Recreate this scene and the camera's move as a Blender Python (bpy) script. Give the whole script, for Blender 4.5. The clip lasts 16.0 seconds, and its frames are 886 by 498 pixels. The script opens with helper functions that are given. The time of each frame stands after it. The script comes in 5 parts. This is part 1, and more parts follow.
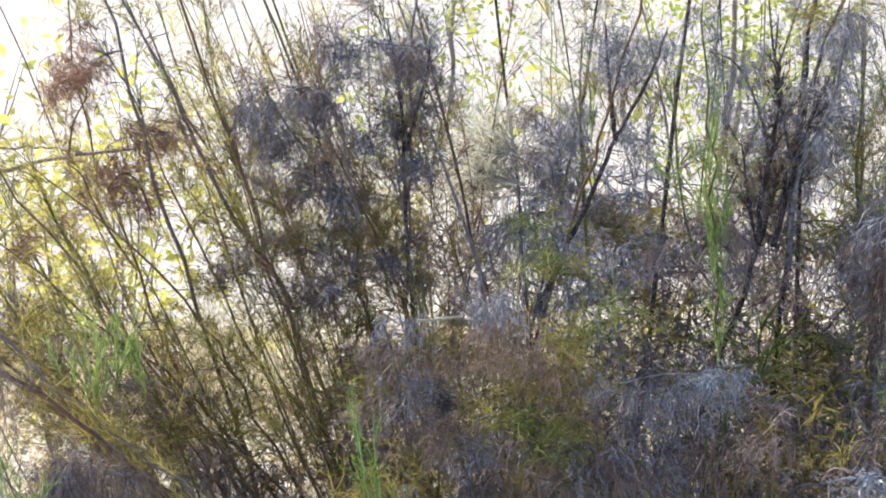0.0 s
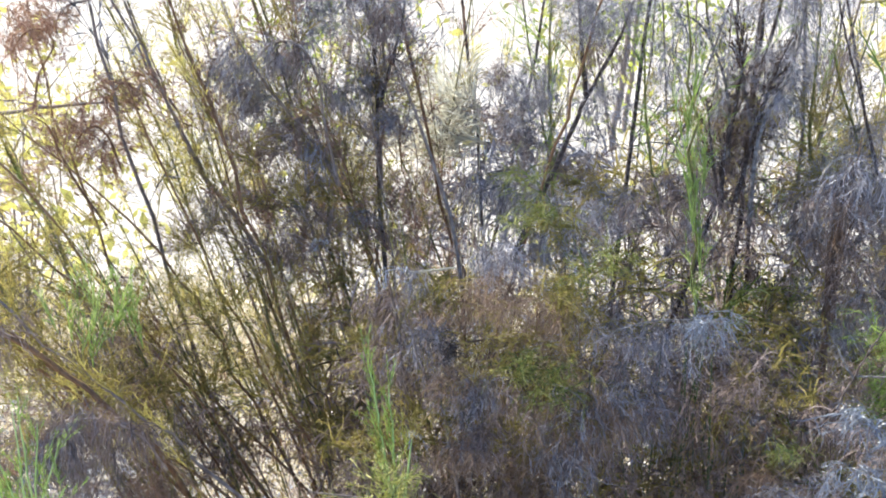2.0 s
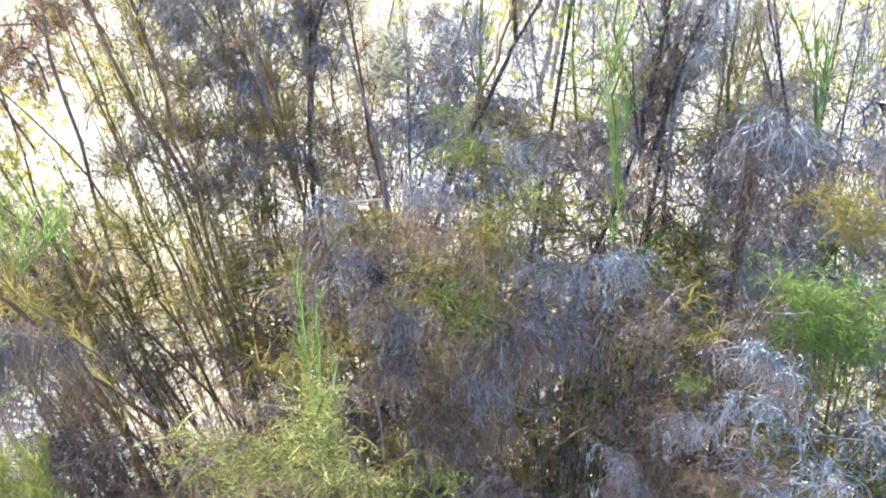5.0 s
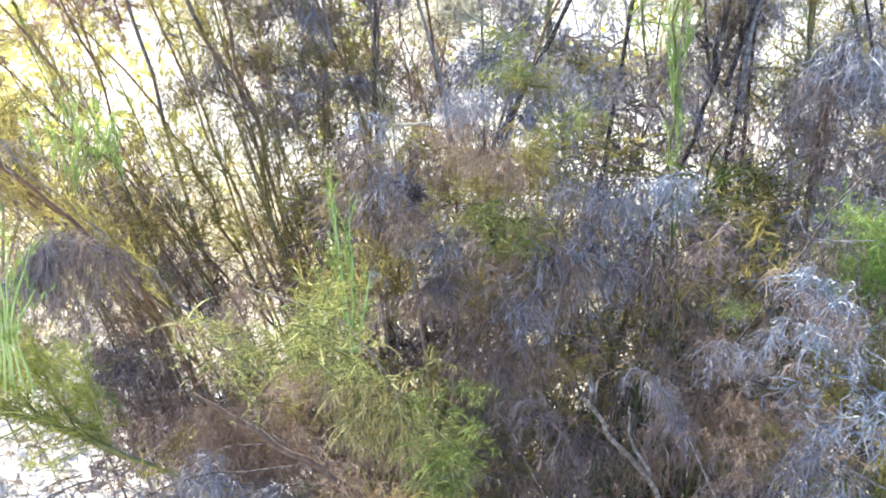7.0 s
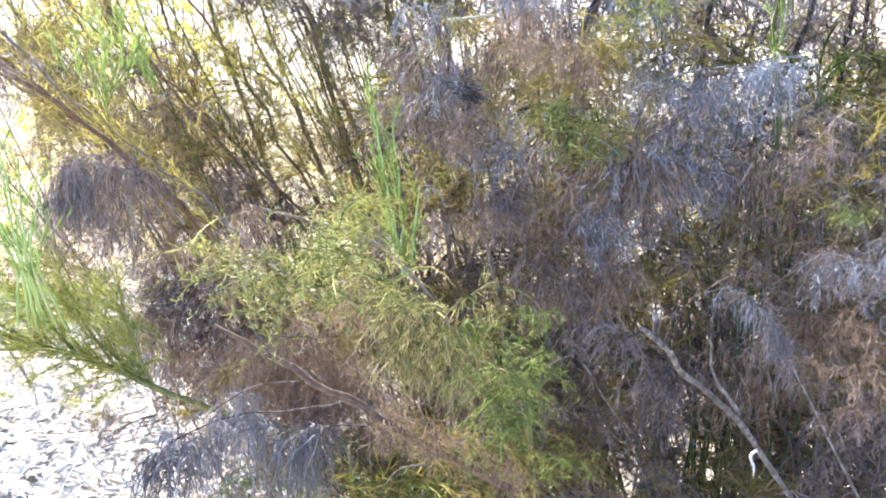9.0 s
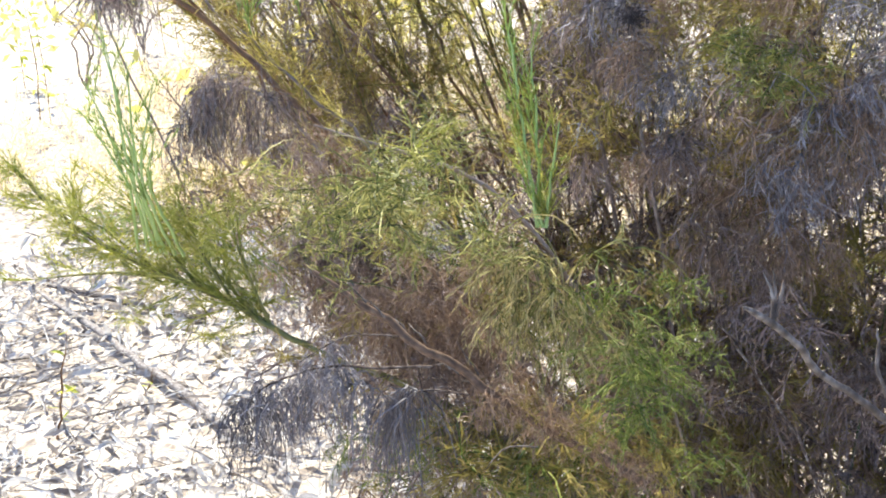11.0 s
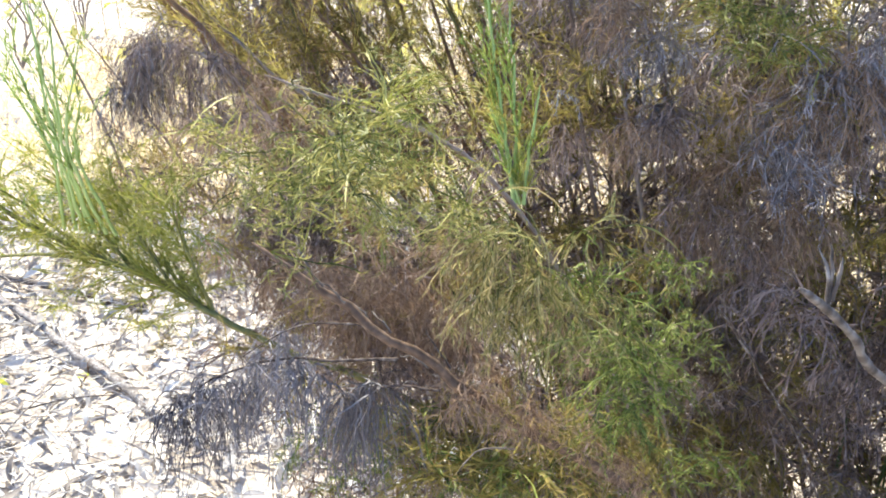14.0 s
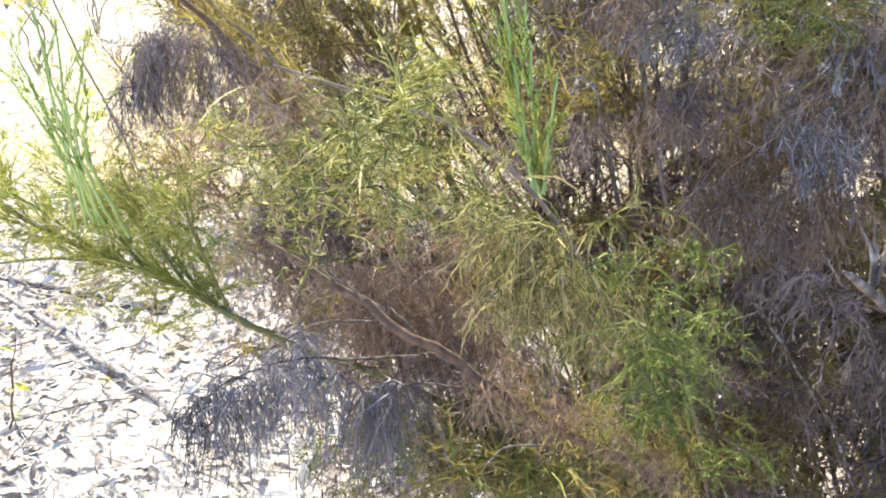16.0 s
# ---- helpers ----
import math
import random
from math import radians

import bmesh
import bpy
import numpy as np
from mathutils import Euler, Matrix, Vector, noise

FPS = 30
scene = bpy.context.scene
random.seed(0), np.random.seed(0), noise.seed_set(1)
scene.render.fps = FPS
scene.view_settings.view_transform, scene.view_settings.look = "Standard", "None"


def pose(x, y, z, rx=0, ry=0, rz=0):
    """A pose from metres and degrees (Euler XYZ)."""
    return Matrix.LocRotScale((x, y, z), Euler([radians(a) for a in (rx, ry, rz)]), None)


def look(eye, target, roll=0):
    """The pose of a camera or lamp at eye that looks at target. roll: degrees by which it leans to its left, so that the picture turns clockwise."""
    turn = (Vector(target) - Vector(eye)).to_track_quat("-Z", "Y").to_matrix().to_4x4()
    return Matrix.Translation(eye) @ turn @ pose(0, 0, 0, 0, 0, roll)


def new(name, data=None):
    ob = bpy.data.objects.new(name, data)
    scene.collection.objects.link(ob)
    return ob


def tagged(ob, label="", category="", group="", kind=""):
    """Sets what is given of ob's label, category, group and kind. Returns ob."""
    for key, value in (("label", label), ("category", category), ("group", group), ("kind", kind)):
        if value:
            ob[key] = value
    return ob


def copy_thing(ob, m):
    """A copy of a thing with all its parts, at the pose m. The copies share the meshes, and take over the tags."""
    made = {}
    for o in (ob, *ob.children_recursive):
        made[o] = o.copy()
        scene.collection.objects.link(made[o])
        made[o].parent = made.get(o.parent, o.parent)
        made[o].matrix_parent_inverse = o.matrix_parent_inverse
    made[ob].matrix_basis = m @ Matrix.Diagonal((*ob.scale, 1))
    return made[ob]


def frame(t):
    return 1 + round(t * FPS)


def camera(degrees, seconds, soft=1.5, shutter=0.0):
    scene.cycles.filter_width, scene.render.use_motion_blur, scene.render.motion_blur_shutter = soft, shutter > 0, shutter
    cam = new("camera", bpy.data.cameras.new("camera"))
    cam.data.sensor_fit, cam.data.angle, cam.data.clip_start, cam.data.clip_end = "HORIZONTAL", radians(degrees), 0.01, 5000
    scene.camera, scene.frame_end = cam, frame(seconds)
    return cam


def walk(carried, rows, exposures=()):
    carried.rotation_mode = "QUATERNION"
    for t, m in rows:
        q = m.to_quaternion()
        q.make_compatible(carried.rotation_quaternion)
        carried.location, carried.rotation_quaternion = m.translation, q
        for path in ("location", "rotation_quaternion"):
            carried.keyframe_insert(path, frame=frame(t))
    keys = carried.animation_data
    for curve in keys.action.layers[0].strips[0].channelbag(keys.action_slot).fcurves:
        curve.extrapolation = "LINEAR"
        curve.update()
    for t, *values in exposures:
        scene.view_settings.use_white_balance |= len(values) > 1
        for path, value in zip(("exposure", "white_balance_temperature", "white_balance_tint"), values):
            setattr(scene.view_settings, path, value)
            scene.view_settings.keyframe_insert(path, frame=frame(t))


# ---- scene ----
cam = camera(46.0, 16.0, soft=1.9)
PATH = [
    (0, (0.124, 0.058, 1.493), (0.038, 2.034, 1.199), -0.2),
    (0.5, (0.084, 0.041, 1.495), (0.059, 2.016, 1.18), -0.0),
    (1, (0.033, 0.042, 1.486), (0.087, 2.014, 1.157), 0.4),
    (1.5, (0.012, 0.039, 1.48), (0.111, 2.008, 1.142), 0.6),
    (2, (-0.001, 0.034, 1.475), (0.12, 2.0, 1.124), 0.7),
    (2.5, (-0.016, 0.029, 1.468), (0.13, 1.991, 1.106), 0.9),
    (3, (0.05, 0.017, 1.479), (0.186, 1.973, 1.086), 1.2),
    (3.5, (0.087, 0.002, 1.475), (0.159, 1.956, 1.055), 1.2),
    (4, (0.03, -0.012, 1.482), (0.154, 1.939, 1.06), 1.8),
    (4.2, (0.003, -0.006, 1.476), (0.226, 1.939, 1.064), 2.6),
    (6.3, (-0.014, -0.023, 1.418), (0.271, 1.896, 0.929), 3.8),
    (6.5, (0.004, -0.036, 1.404), (0.242, 1.892, 0.929), 3.5),
    (7, (0.088, -0.019, 1.386), (0.128, 1.923, 0.909), 3.1),
    (7.5, (0.131, 0.009, 1.371), (0.049, 1.947, 0.884), 1.2),
    (8, (0.145, 0.011, 1.358), (-0.01, 1.937, 0.842), 1.1),
    (8.5, (0.114, 0.049, 1.349), (-0.014, 1.961, 0.778), 0.7),
    (9, (0.15, 0.113, 1.345), (-0.035, 2.002, 0.715), -0.5),
    (9.5, (0.209, 0.174, 1.319), (-0.191, 2.021, 0.666), -1.3),
    (10, (0.231, 0.24, 1.314), (-0.364, 2.017, 0.615), -2.4),
    (10.2, (0.24, 0.244, 1.306), (-0.404, 2.004, 0.608), -1.9),
    (12.3, (0.219, 0.305, 1.278), (-0.435, 2.061, 0.58), -1.0),
    (12.5, (0.217, 0.309, 1.273), (-0.42, 2.073, 0.578), -0.7),
    (13, (0.213, 0.319, 1.266), (-0.394, 2.092, 0.568), -0.5),
    (13.5, (0.205, 0.333, 1.257), (-0.381, 2.109, 0.547), -0.5),
    (14, (0.192, 0.335, 1.249), (-0.367, 2.116, 0.531), -0.0),
    (14.5, (0.191, 0.348, 1.243), (-0.36, 2.132, 0.525), -0.2),
    (15, (0.183, 0.336, 1.248), (-0.349, 2.119, 0.516), -0.9),
    (15.5, (0.186, 0.347, 1.238), (-0.362, 2.129, 0.513), -0.9),
    (16, (0.186, 0.352, 1.24), (-0.406, 2.12, 0.515), -1.8),
]
walk(cam, [(t, look(eye, target, roll)) for t, eye, target, roll in PATH], exposures=[
    (0, 1.20, 5880, 8), (2, 1.54, 5830, 7), (3.5, 1.82, 5750, 5), (6.5, 2.16, 5680, 5), (8, 2.14, 5720, 8), (9.5, 2.30, 5860, 9),
    (10.2, 1.88, 6150, 9), (12.5, 1.55, 6200, 7), (14.5, 1.86, 6200, 8), (16, 1.9, 6200, 8)])

# ---- light ----
SUN = Vector((-0.62, 0.42, 0.80)).normalized()
sky_world = bpy.data.worlds.new("sky")
sky_world.use_nodes = True
scene.world = sky_world
wn = sky_world.node_tree.nodes
sky_tex = wn.new("ShaderNodeTexSky")
sky_tex.sky_type, sky_tex.sun_disc = "NISHITA", False
sky_tex.ozone_density = 6.0
sky_tex.sun_elevation = math.asin(SUN.z)
sky_tex.sun_rotation = math.atan2(SUN.x, SUN.y)
sky_world.node_tree.links.new(sky_tex.outputs[0], wn["Background"].inputs[0])
wn["Background"].inputs[1].default_value = 0.13
sun_data = bpy.data.lights.new("sun", "SUN")
sun_data.energy, sun_data.angle, sun_data.color = 5.0, radians(0.5), (1.0, 0.905, 0.70)
sun = new("sun", sun_data)
sun.matrix_world = look(SUN * 20, (0, 0, 0))


# ---- materials ----
def ramp_material(name, colours, rough=0.7, through_light=0.0, scale=60.0, by_object=0.25, gloss=0.3, tip=None, by_strand=0.35, by_place=1.0, islands=False, grain_gain=0.5):
    """A plant surface: colour from strand to strand, from tuft to tuft and along the grain; some light passes through."""
    mat = bpy.data.materials.new(name)
    mat.use_nodes = True
    nt = mat.node_tree
    n, link = nt.nodes, nt.links.new
    geo, obj, tex = n.new("ShaderNodeNewGeometry"), n.new("ShaderNodeObjectInfo"), n.new("ShaderNodeTexCoord")
    grain = n.new("ShaderNodeTexNoise")
    grain.inputs["Scale"].default_value, grain.inputs["Detail"].default_value = scale, 3
    link(tex.outputs["Object"], grain.inputs["Vector"])
    a = n.new("ShaderNodeMath")
    a.operation = "MULTIPLY_ADD"
    strand = n.new("ShaderNodeAttribute")
    strand.attribute_name = "strand"
    single = geo.outputs["Random Per Island"] if islands else strand.outputs["Fac"]
    link(single, a.inputs[0])
    a.inputs[1].default_value = by_strand
    b = n.new("ShaderNodeMath")
    b.operation = "MULTIPLY_ADD"
    link(obj.outputs["Random"], b.inputs[0])
    b.inputs[1].default_value = by_object
    c = n.new("ShaderNodeMath")
    c.operation = "MULTIPLY_ADD"
    link(grain.outputs["Fac"], c.inputs[0])
    c.inputs[1].default_value, c.inputs[2].default_value = grain_gain, -0.5 * grain_gain
    patch, d = n.new("ShaderNodeTexNoise"), n.new("ShaderNodeMath")
    patch.inputs["Scale"].default_value, patch.inputs["Detail"].default_value = 8.0, 1
    link(obj.outputs["Location"], patch.inputs["Vector"])
    d.operation = "MULTIPLY_ADD"
    link(patch.outputs["Fac"], d.inputs[0])
    d.inputs[1].default_value, d.inputs[2].default_value = by_place, 0.5 - 0.5 * (by_object + by_strand + by_place)
    e = n.new("ShaderNodeMath")
    link(c.outputs[0], e.inputs[0])
    link(d.outputs[0], e.inputs[1])
    link(e.outputs[0], b.inputs[2])
    link(b.outputs[0], a.inputs[2])
    ramp = n.new("ShaderNodeValToRGB")
    els = ramp.color_ramp.elements
    while len(els) < len(colours):
        els.new(0.5)
    for i, col in enumerate(colours):
        els[i].position = i / (len(colours) - 1)
        els[i].color = (*col, 1)
    link(a.outputs[0], ramp.inputs[0])
    colour = ramp.outputs[0]
    if tip:
        end, dry, mixed = n.new("ShaderNodeAttribute"), n.new("ShaderNodeMath"), n.new("ShaderNodeMix")
        end.attribute_name, dry.operation, mixed.data_type = "tip", "MULTIPLY", "RGBA"
        link(end.outputs["Fac"], dry.inputs[0])
        link(single, dry.inputs[1])
        link(dry.outputs[0], mixed.inputs["Factor"])
        link(colour, mixed.inputs["A"])
        mixed.inputs["B"].default_value = (*tip, 1)
        colour = mixed.outputs["Result"]
    bsdf = n["Principled BSDF"]
    bsdf.inputs["Roughness"].default_value = rough
    bsdf.inputs["Specular IOR Level"].default_value = gloss
    link(colour, bsdf.inputs["Base Color"])
    if not through_light:
        bump = n.new("ShaderNodeBump")
        bump.inputs["Strength"].default_value, bump.inputs["Distance"].default_value = 0.8, 0.0015
        link(grain.outputs["Fac"], bump.inputs["Height"])
        link(bump.outputs[0], bsdf.inputs["Normal"])
    if through_light:
        tr, mix = n.new("ShaderNodeBsdfTranslucent"), n.new("ShaderNodeMixShader")
        link(colour, tr.inputs[0])
        mix.inputs[0].default_value = through_light
        link(bsdf.outputs[0], mix.inputs[1])
        link(tr.outputs[0], mix.inputs[2])
        link(mix.outputs[0], n["Material Output"].inputs[0])
    return mat


GREY = ramp_material("dead_grey_foliage", [(0.025, 0.022, 0.026), (0.075, 0.069, 0.082), (0.155, 0.148, 0.175), (0.40, 0.395, 0.46)], 0.5, 0.2, gloss=0.45, tip=(0.44, 0.41, 0.45), by_strand=0.55, by_place=0.8)
PALE = ramp_material("bleached_foliage", [(0.07, 0.076, 0.096), (0.18, 0.195, 0.24), (0.40, 0.425, 0.50)], 0.42, 0.2, gloss=0.7)
BROWN = ramp_material("dead_brown_foliage", [(0.032, 0.023, 0.021), (0.10, 0.072, 0.066), (0.195, 0.145, 0.133), (0.38, 0.30, 0.275)], 0.8, 0.25, tip=(0.36, 0.28, 0.255), by_strand=0.55, by_place=0.8)
RUSSET = ramp_material("russet_foliage", [(0.07, 0.043, 0.03), (0.19, 0.122, 0.086), (0.35, 0.245, 0.18)], 0.8, 0.3, tip=(0.40, 0.295, 0.22), by_strand=0.55, by_place=0.8)
OLIVE = ramp_material("olive_foliage", [(0.07, 0.058, 0.020), (0.165, 0.145, 0.038), (0.265, 0.236, 0.06), (0.42, 0.34, 0.14)], 0.7, 0.5, tip=(0.36, 0.26, 0.10))
THREAD = ramp_material("yellow_green_thread_foliage", [(0.018, 0.026, 0.006), (0.055, 0.075, 0.014), (0.145, 0.165, 0.034), (0.36, 0.345, 0.09), (0.66, 0.60, 0.30)], 0.55, 0.25, tip=(0.56, 0.49, 0.17), by_strand=0.6)
GREEN = ramp_material("green_foliage", [(0.03, 0.045, 0.01), (0.085, 0.115, 0.022), (0.18, 0.205, 0.04), (0.33, 0.31, 0.09), (0.50, 0.42, 0.24)], 0.6, 0.25, tip=(0.33, 0.31, 0.10), by_strand=0.6)
FRESH = ramp_material("fresh_green_foliage", [(0.12, 0.18, 0.045), (0.23, 0.31, 0.08), (0.44, 0.48, 0.17)], 0.6, 0.45)
# Lighter copy of the olive green, with sunlight put into the colour.
SUNOLIVE = ramp_material("sunlit_olive_foliage", [(0.07, 0.082, 0.014), (0.185, 0.21, 0.028), (0.35, 0.365, 0.05), (0.54, 0.51, 0.13)], 0.6, 0.4, tip=(0.46, 0.42, 0.16))
CLUMP = ramp_material("grass_green_foliage", [(0.016, 0.028, 0.005), (0.055, 0.088, 0.013), (0.14, 0.185, 0.03), (0.32, 0.34, 0.10)], 0.6, 0.25, tip=(0.28, 0.30, 0.08), by_strand=0.6)
DULL = ramp_material("dull_olive_straw_foliage", [(0.022, 0.026, 0.008), (0.08, 0.095, 0.02), (0.205, 0.21, 0.05), (0.48, 0.42, 0.19)], 0.65, 0.25, tip=(0.46, 0.35, 0.19), by_strand=0.6)
# Yellow foliage with backlight put into its colour, brighter than the leaves themselves.
BACKLIT = ramp_material("yellow_backlit_foliage", [(0.34, 0.26, 0.08), (0.58, 0.50, 0.15), (0.75, 0.68, 0.27)], 0.7, 0.65)
PLUME = ramp_material("brown_plume", [(0.14, 0.08, 0.06), (0.26, 0.15, 0.11), (0.42, 0.29, 0.20)], 0.7, 0.5)
STRAW = ramp_material("pale_straw", [(0.50, 0.45, 0.34), (0.66, 0.62, 0.50), (0.80, 0.77, 0.68)], 0.6, 0.4)
SLATE = ramp_material("dark_slate_foliage", [(0.022, 0.019, 0.022), (0.065, 0.058, 0.066), (0.14, 0.129, 0.145), (0.28, 0.265, 0.295)], 0.6, 0.1)
KNOT = ramp_material("blackened_foliage", [(0.012, 0.010, 0.012), (0.03, 0.026, 0.03), (0.06, 0.05, 0.055)], 0.8)
SOOT = ramp_material("dark_brown_broom", [(0.022, 0.014, 0.011), (0.065, 0.042, 0.032), (0.14, 0.093, 0.07)], 0.85, 0.1)
MEADOW = ramp_material("meadow_green_foliage", [(0.06, 0.10, 0.02), (0.13, 0.20, 0.04), (0.24, 0.31, 0.07), (0.38, 0.42, 0.14)], 0.6, 0.4)
HAY = ramp_material("dry_grass_blade", [(0.48, 0.37, 0.24), (0.66, 0.54, 0.35), (0.80, 0.70, 0.47), (0.72, 0.70, 0.34)], 0.6, 0.5, islands=True)
BARK = ramp_material("grey_brown_bark", [(0.10, 0.074, 0.062), (0.21, 0.16, 0.135), (0.34, 0.28, 0.245)], 0.85, scale=90, islands=True, grain_gain=1.6)
OLDBARK = ramp_material("peeling_bark", [(0.02, 0.014, 0.012), (0.055, 0.04, 0.034), (0.11, 0.087, 0.078), (0.32, 0.295, 0.29)], 0.9, scale=180, by_object=0.1, by_strand=0.1, by_place=0.2, islands=True, grain_gain=1.9, gloss=0.1)
REDBARK = ramp_material("orange_brown_bark", [(0.07, 0.035, 0.02), (0.17, 0.09, 0.045), (0.28, 0.17, 0.09)], 0.75, scale=90, islands=True, grain_gain=1.6)
GREENBARK = ramp_material("olive_bark", [(0.07, 0.06, 0.02), (0.13, 0.125, 0.04), (0.22, 0.21, 0.075)], 0.7, scale=90, islands=True, grain_gain=1.6)
PALEBARK = ramp_material("white_peeling_bark", [(0.35, 0.35, 0.36), (0.55, 0.55, 0.57), (0.70, 0.70, 0.72)], 0.7, scale=90, islands=True)
REED = ramp_material("dark_reed", [(0.025, 0.045, 0.012), (0.055, 0.09, 0.025), (0.10, 0.15, 0.04)], 0.5, scale=60)
TORNBARK = ramp_material("split_bark", [(0.05, 0.032, 0.024), (0.13, 0.083, 0.058), (0.25, 0.165, 0.11)], 0.85, scale=160, islands=True, by_strand=0.5, grain_gain=1.6)
FRESHBARK = ramp_material("green_shoot_bark", [(0.18, 0.26, 0.08), (0.30, 0.40, 0.14), (0.42, 0.50, 0.22)], 0.6, scale=90, islands=True)
GREYWOOD = ramp_material("weathered_grey_wood", [(0.035, 0.028, 0.025), (0.09, 0.073, 0.066), (0.19, 0.168, 0.158), (0.36, 0.345, 0.34)], 0.85, scale=140, islands=True, grain_gain=1.6)
LITTER = ramp_material("dry_leaf", [(0.045, 0.035, 0.03), (0.28, 0.245, 0.225), (0.56, 0.54, 0.525), (0.76, 0.75, 0.74)], 0.6, 0.3, scale=70, islands=True, by_strand=0.6, by_object=0.1, by_place=0.3)
YELLOWLEAF = ramp_material("yellow_leaf", [(0.34, 0.34, 0.08), (0.58, 0.52, 0.14), (0.74, 0.66, 0.32)], 0.5, 0.5, scale=20, islands=True)
BROADLEAF = ramp_material("sunlit_leaf", [(0.16, 0.24, 0.03), (0.38, 0.42, 0.06), (0.60, 0.56, 0.12)], 0.5, 0.5, scale=20, islands=True)


def ground_material():
    mat = bpy.data.materials.new("leaf_litter_ground")
    mat.use_nodes = True
    nt = mat.node_tree
    n, link = nt.nodes, nt.links.new
    tex = n.new("ShaderNodeTexCoord")
    vor, noi, big = n.new("ShaderNodeTexVoronoi"), n.new("ShaderNodeTexNoise"), n.new("ShaderNodeTexNoise")
    vor.inputs["Scale"].default_value = 30
    noi.inputs["Scale"].default_value, noi.inputs["Detail"].default_value = 45, 6
    big.inputs["Scale"].default_value = 1.3
    for t in (vor, noi, big):
        link(tex.outputs["Object"], t.inputs["Vector"])
    mixa = n.new("ShaderNodeMath")
    mixa.operation = "MULTIPLY_ADD"
    link(vor.outputs["Color"], mixa.inputs[0])
    mixa.inputs[1].default_value = 0.45
    mixb = n.new("ShaderNodeMath")
    mixb.operation = "MULTIPLY_ADD"
    link(noi.outputs["Fac"], mixb.inputs[0])
    mixb.inputs[1].default_value = 0.6
    mixc = n.new("ShaderNodeMath")
    mixc.operation = "MULTIPLY_ADD"
    link(big.outputs["Fac"], mixc.inputs[0])
    mixc.inputs[1].default_value, mixc.inputs[2].default_value = 0.4, -0.25
    link(mixc.outputs[0], mixb.inputs[2])
    link(mixb.outputs[0], mixa.inputs[2])
    ramp = n.new("ShaderNodeValToRGB")
    e = ramp.color_ramp.elements
    e[0].position, e[0].color = 0.22, (0.12, 0.095, 0.08, 1)
    e[1].position, e[1].color = 0.85, (0.68, 0.63, 0.55, 1)
    mid = e.new(0.5)
    mid.color = (0.42, 0.36, 0.30, 1)
    link(mixa.outputs[0], ramp.inputs[0])
    bsdf, bump = n["Principled BSDF"], n.new("ShaderNodeBump")
    bsdf.inputs["Roughness"].default_value = 0.9
    bump.inputs["Strength"].default_value, bump.inputs["Distance"].default_value = 0.6, 0.015
    link(ramp.outputs[0], bsdf.inputs["Base Color"])
    link(mixa.outputs[0], bump.inputs["Height"])
    link(bump.outputs[0], bsdf.inputs["Normal"])
    return mat


# ---- shapes ----
rng = np.random.default_rng(7)


def mesh_from(name, verts, faces, mat, **marks):
    me = bpy.data.meshes.new(name)
    verts, faces = np.asarray(verts, np.float32), np.asarray(faces, np.int32)
    k = faces.shape[1]
    me.vertices.add(len(verts))
    me.vertices.foreach_set("co", verts.ravel())
    me.loops.add(faces.size)
    me.loops.foreach_set("vertex_index", faces.ravel())
    me.polygons.add(len(faces))
    me.polygons.foreach_set("loop_start", np.arange(0, faces.size, k, dtype=np.int32))
    me.update(calc_edges=True)
    me.validate()
    for mark, values in marks.items():
        me.attributes.new(mark, "FLOAT", "POINT").data.foreach_set("value", np.asarray(values, np.float32))
    me.materials.append(mat)
    me.shade_smooth()
    return me


def unit(v):
    return v / np.maximum(np.linalg.norm(v, axis=-1, keepdims=True), 1e-9)


def ribbons(paths, width):
    """Thin tapering blades along paths (strands, points, 3)."""
    n, k, _ = paths.shape
    along = unit(np.gradient(paths, axis=1))
    side = unit(np.cross(along, unit(rng.normal(size=(n, 1, 3)))))
    taper = np.interp(np.arange(k) / (k - 1), [0, 0.5, 1], [0.9, 1.0, 0.25])
    w = np.broadcast_to(width, (n,))[:, None, None] * taper[None, :, None] / 2
    verts = np.stack([paths - side * w, paths + side * w], 2).reshape(-1, 3)
    i = (np.arange(n)[:, None] * k + np.arange(k - 1)[None, :]).ravel() * 2
    return verts, np.stack([i, i + 1, i + 3, i + 2], 1)


def grow(starts, dirs, lengths, steps, gravity, curl):
    """Strands that leave their starts along dirs, sag and curl."""
    p, d, out = starts.copy(), unit(dirs), [starts.copy()]
    h = (lengths / steps)[:, None]
    swing = rng.normal(size=d.shape) * curl
    for _ in range(steps):
        d = unit(d + np.array([0, 0, -1.0]) * gravity / steps + swing / steps + rng.normal(size=d.shape) * curl * 0.25)
        p = p + d * h
        out.append(p.copy())
    return np.stack(out, 1)


def sprout(line, q, start, length, open_, sag, curl, steps, shrink):
    """q side threads on each line: from which node on they leave it, how long they are, how wide they stand off."""
    m, k, _ = line.shape
    which = np.repeat(np.arange(m), q)
    node = rng.integers(min(max(1, round(start * (k - 1))), k - 2), k - 1, m * q)
    tang = unit(line[which, node + 1] - line[which, node])
    out = unit(np.cross(tang, unit(rng.normal(size=tang.shape))))
    wide = open_ * rng.uniform(0.4, 1.5, (m * q, 1))
    ln = length * rng.uniform(0.4, 1.25, m * q) * (1 - shrink * node / (k - 1))
    return grow(line[which, node], tang * np.cos(wide) + out * np.sin(wide), ln, steps, sag, curl), which, node


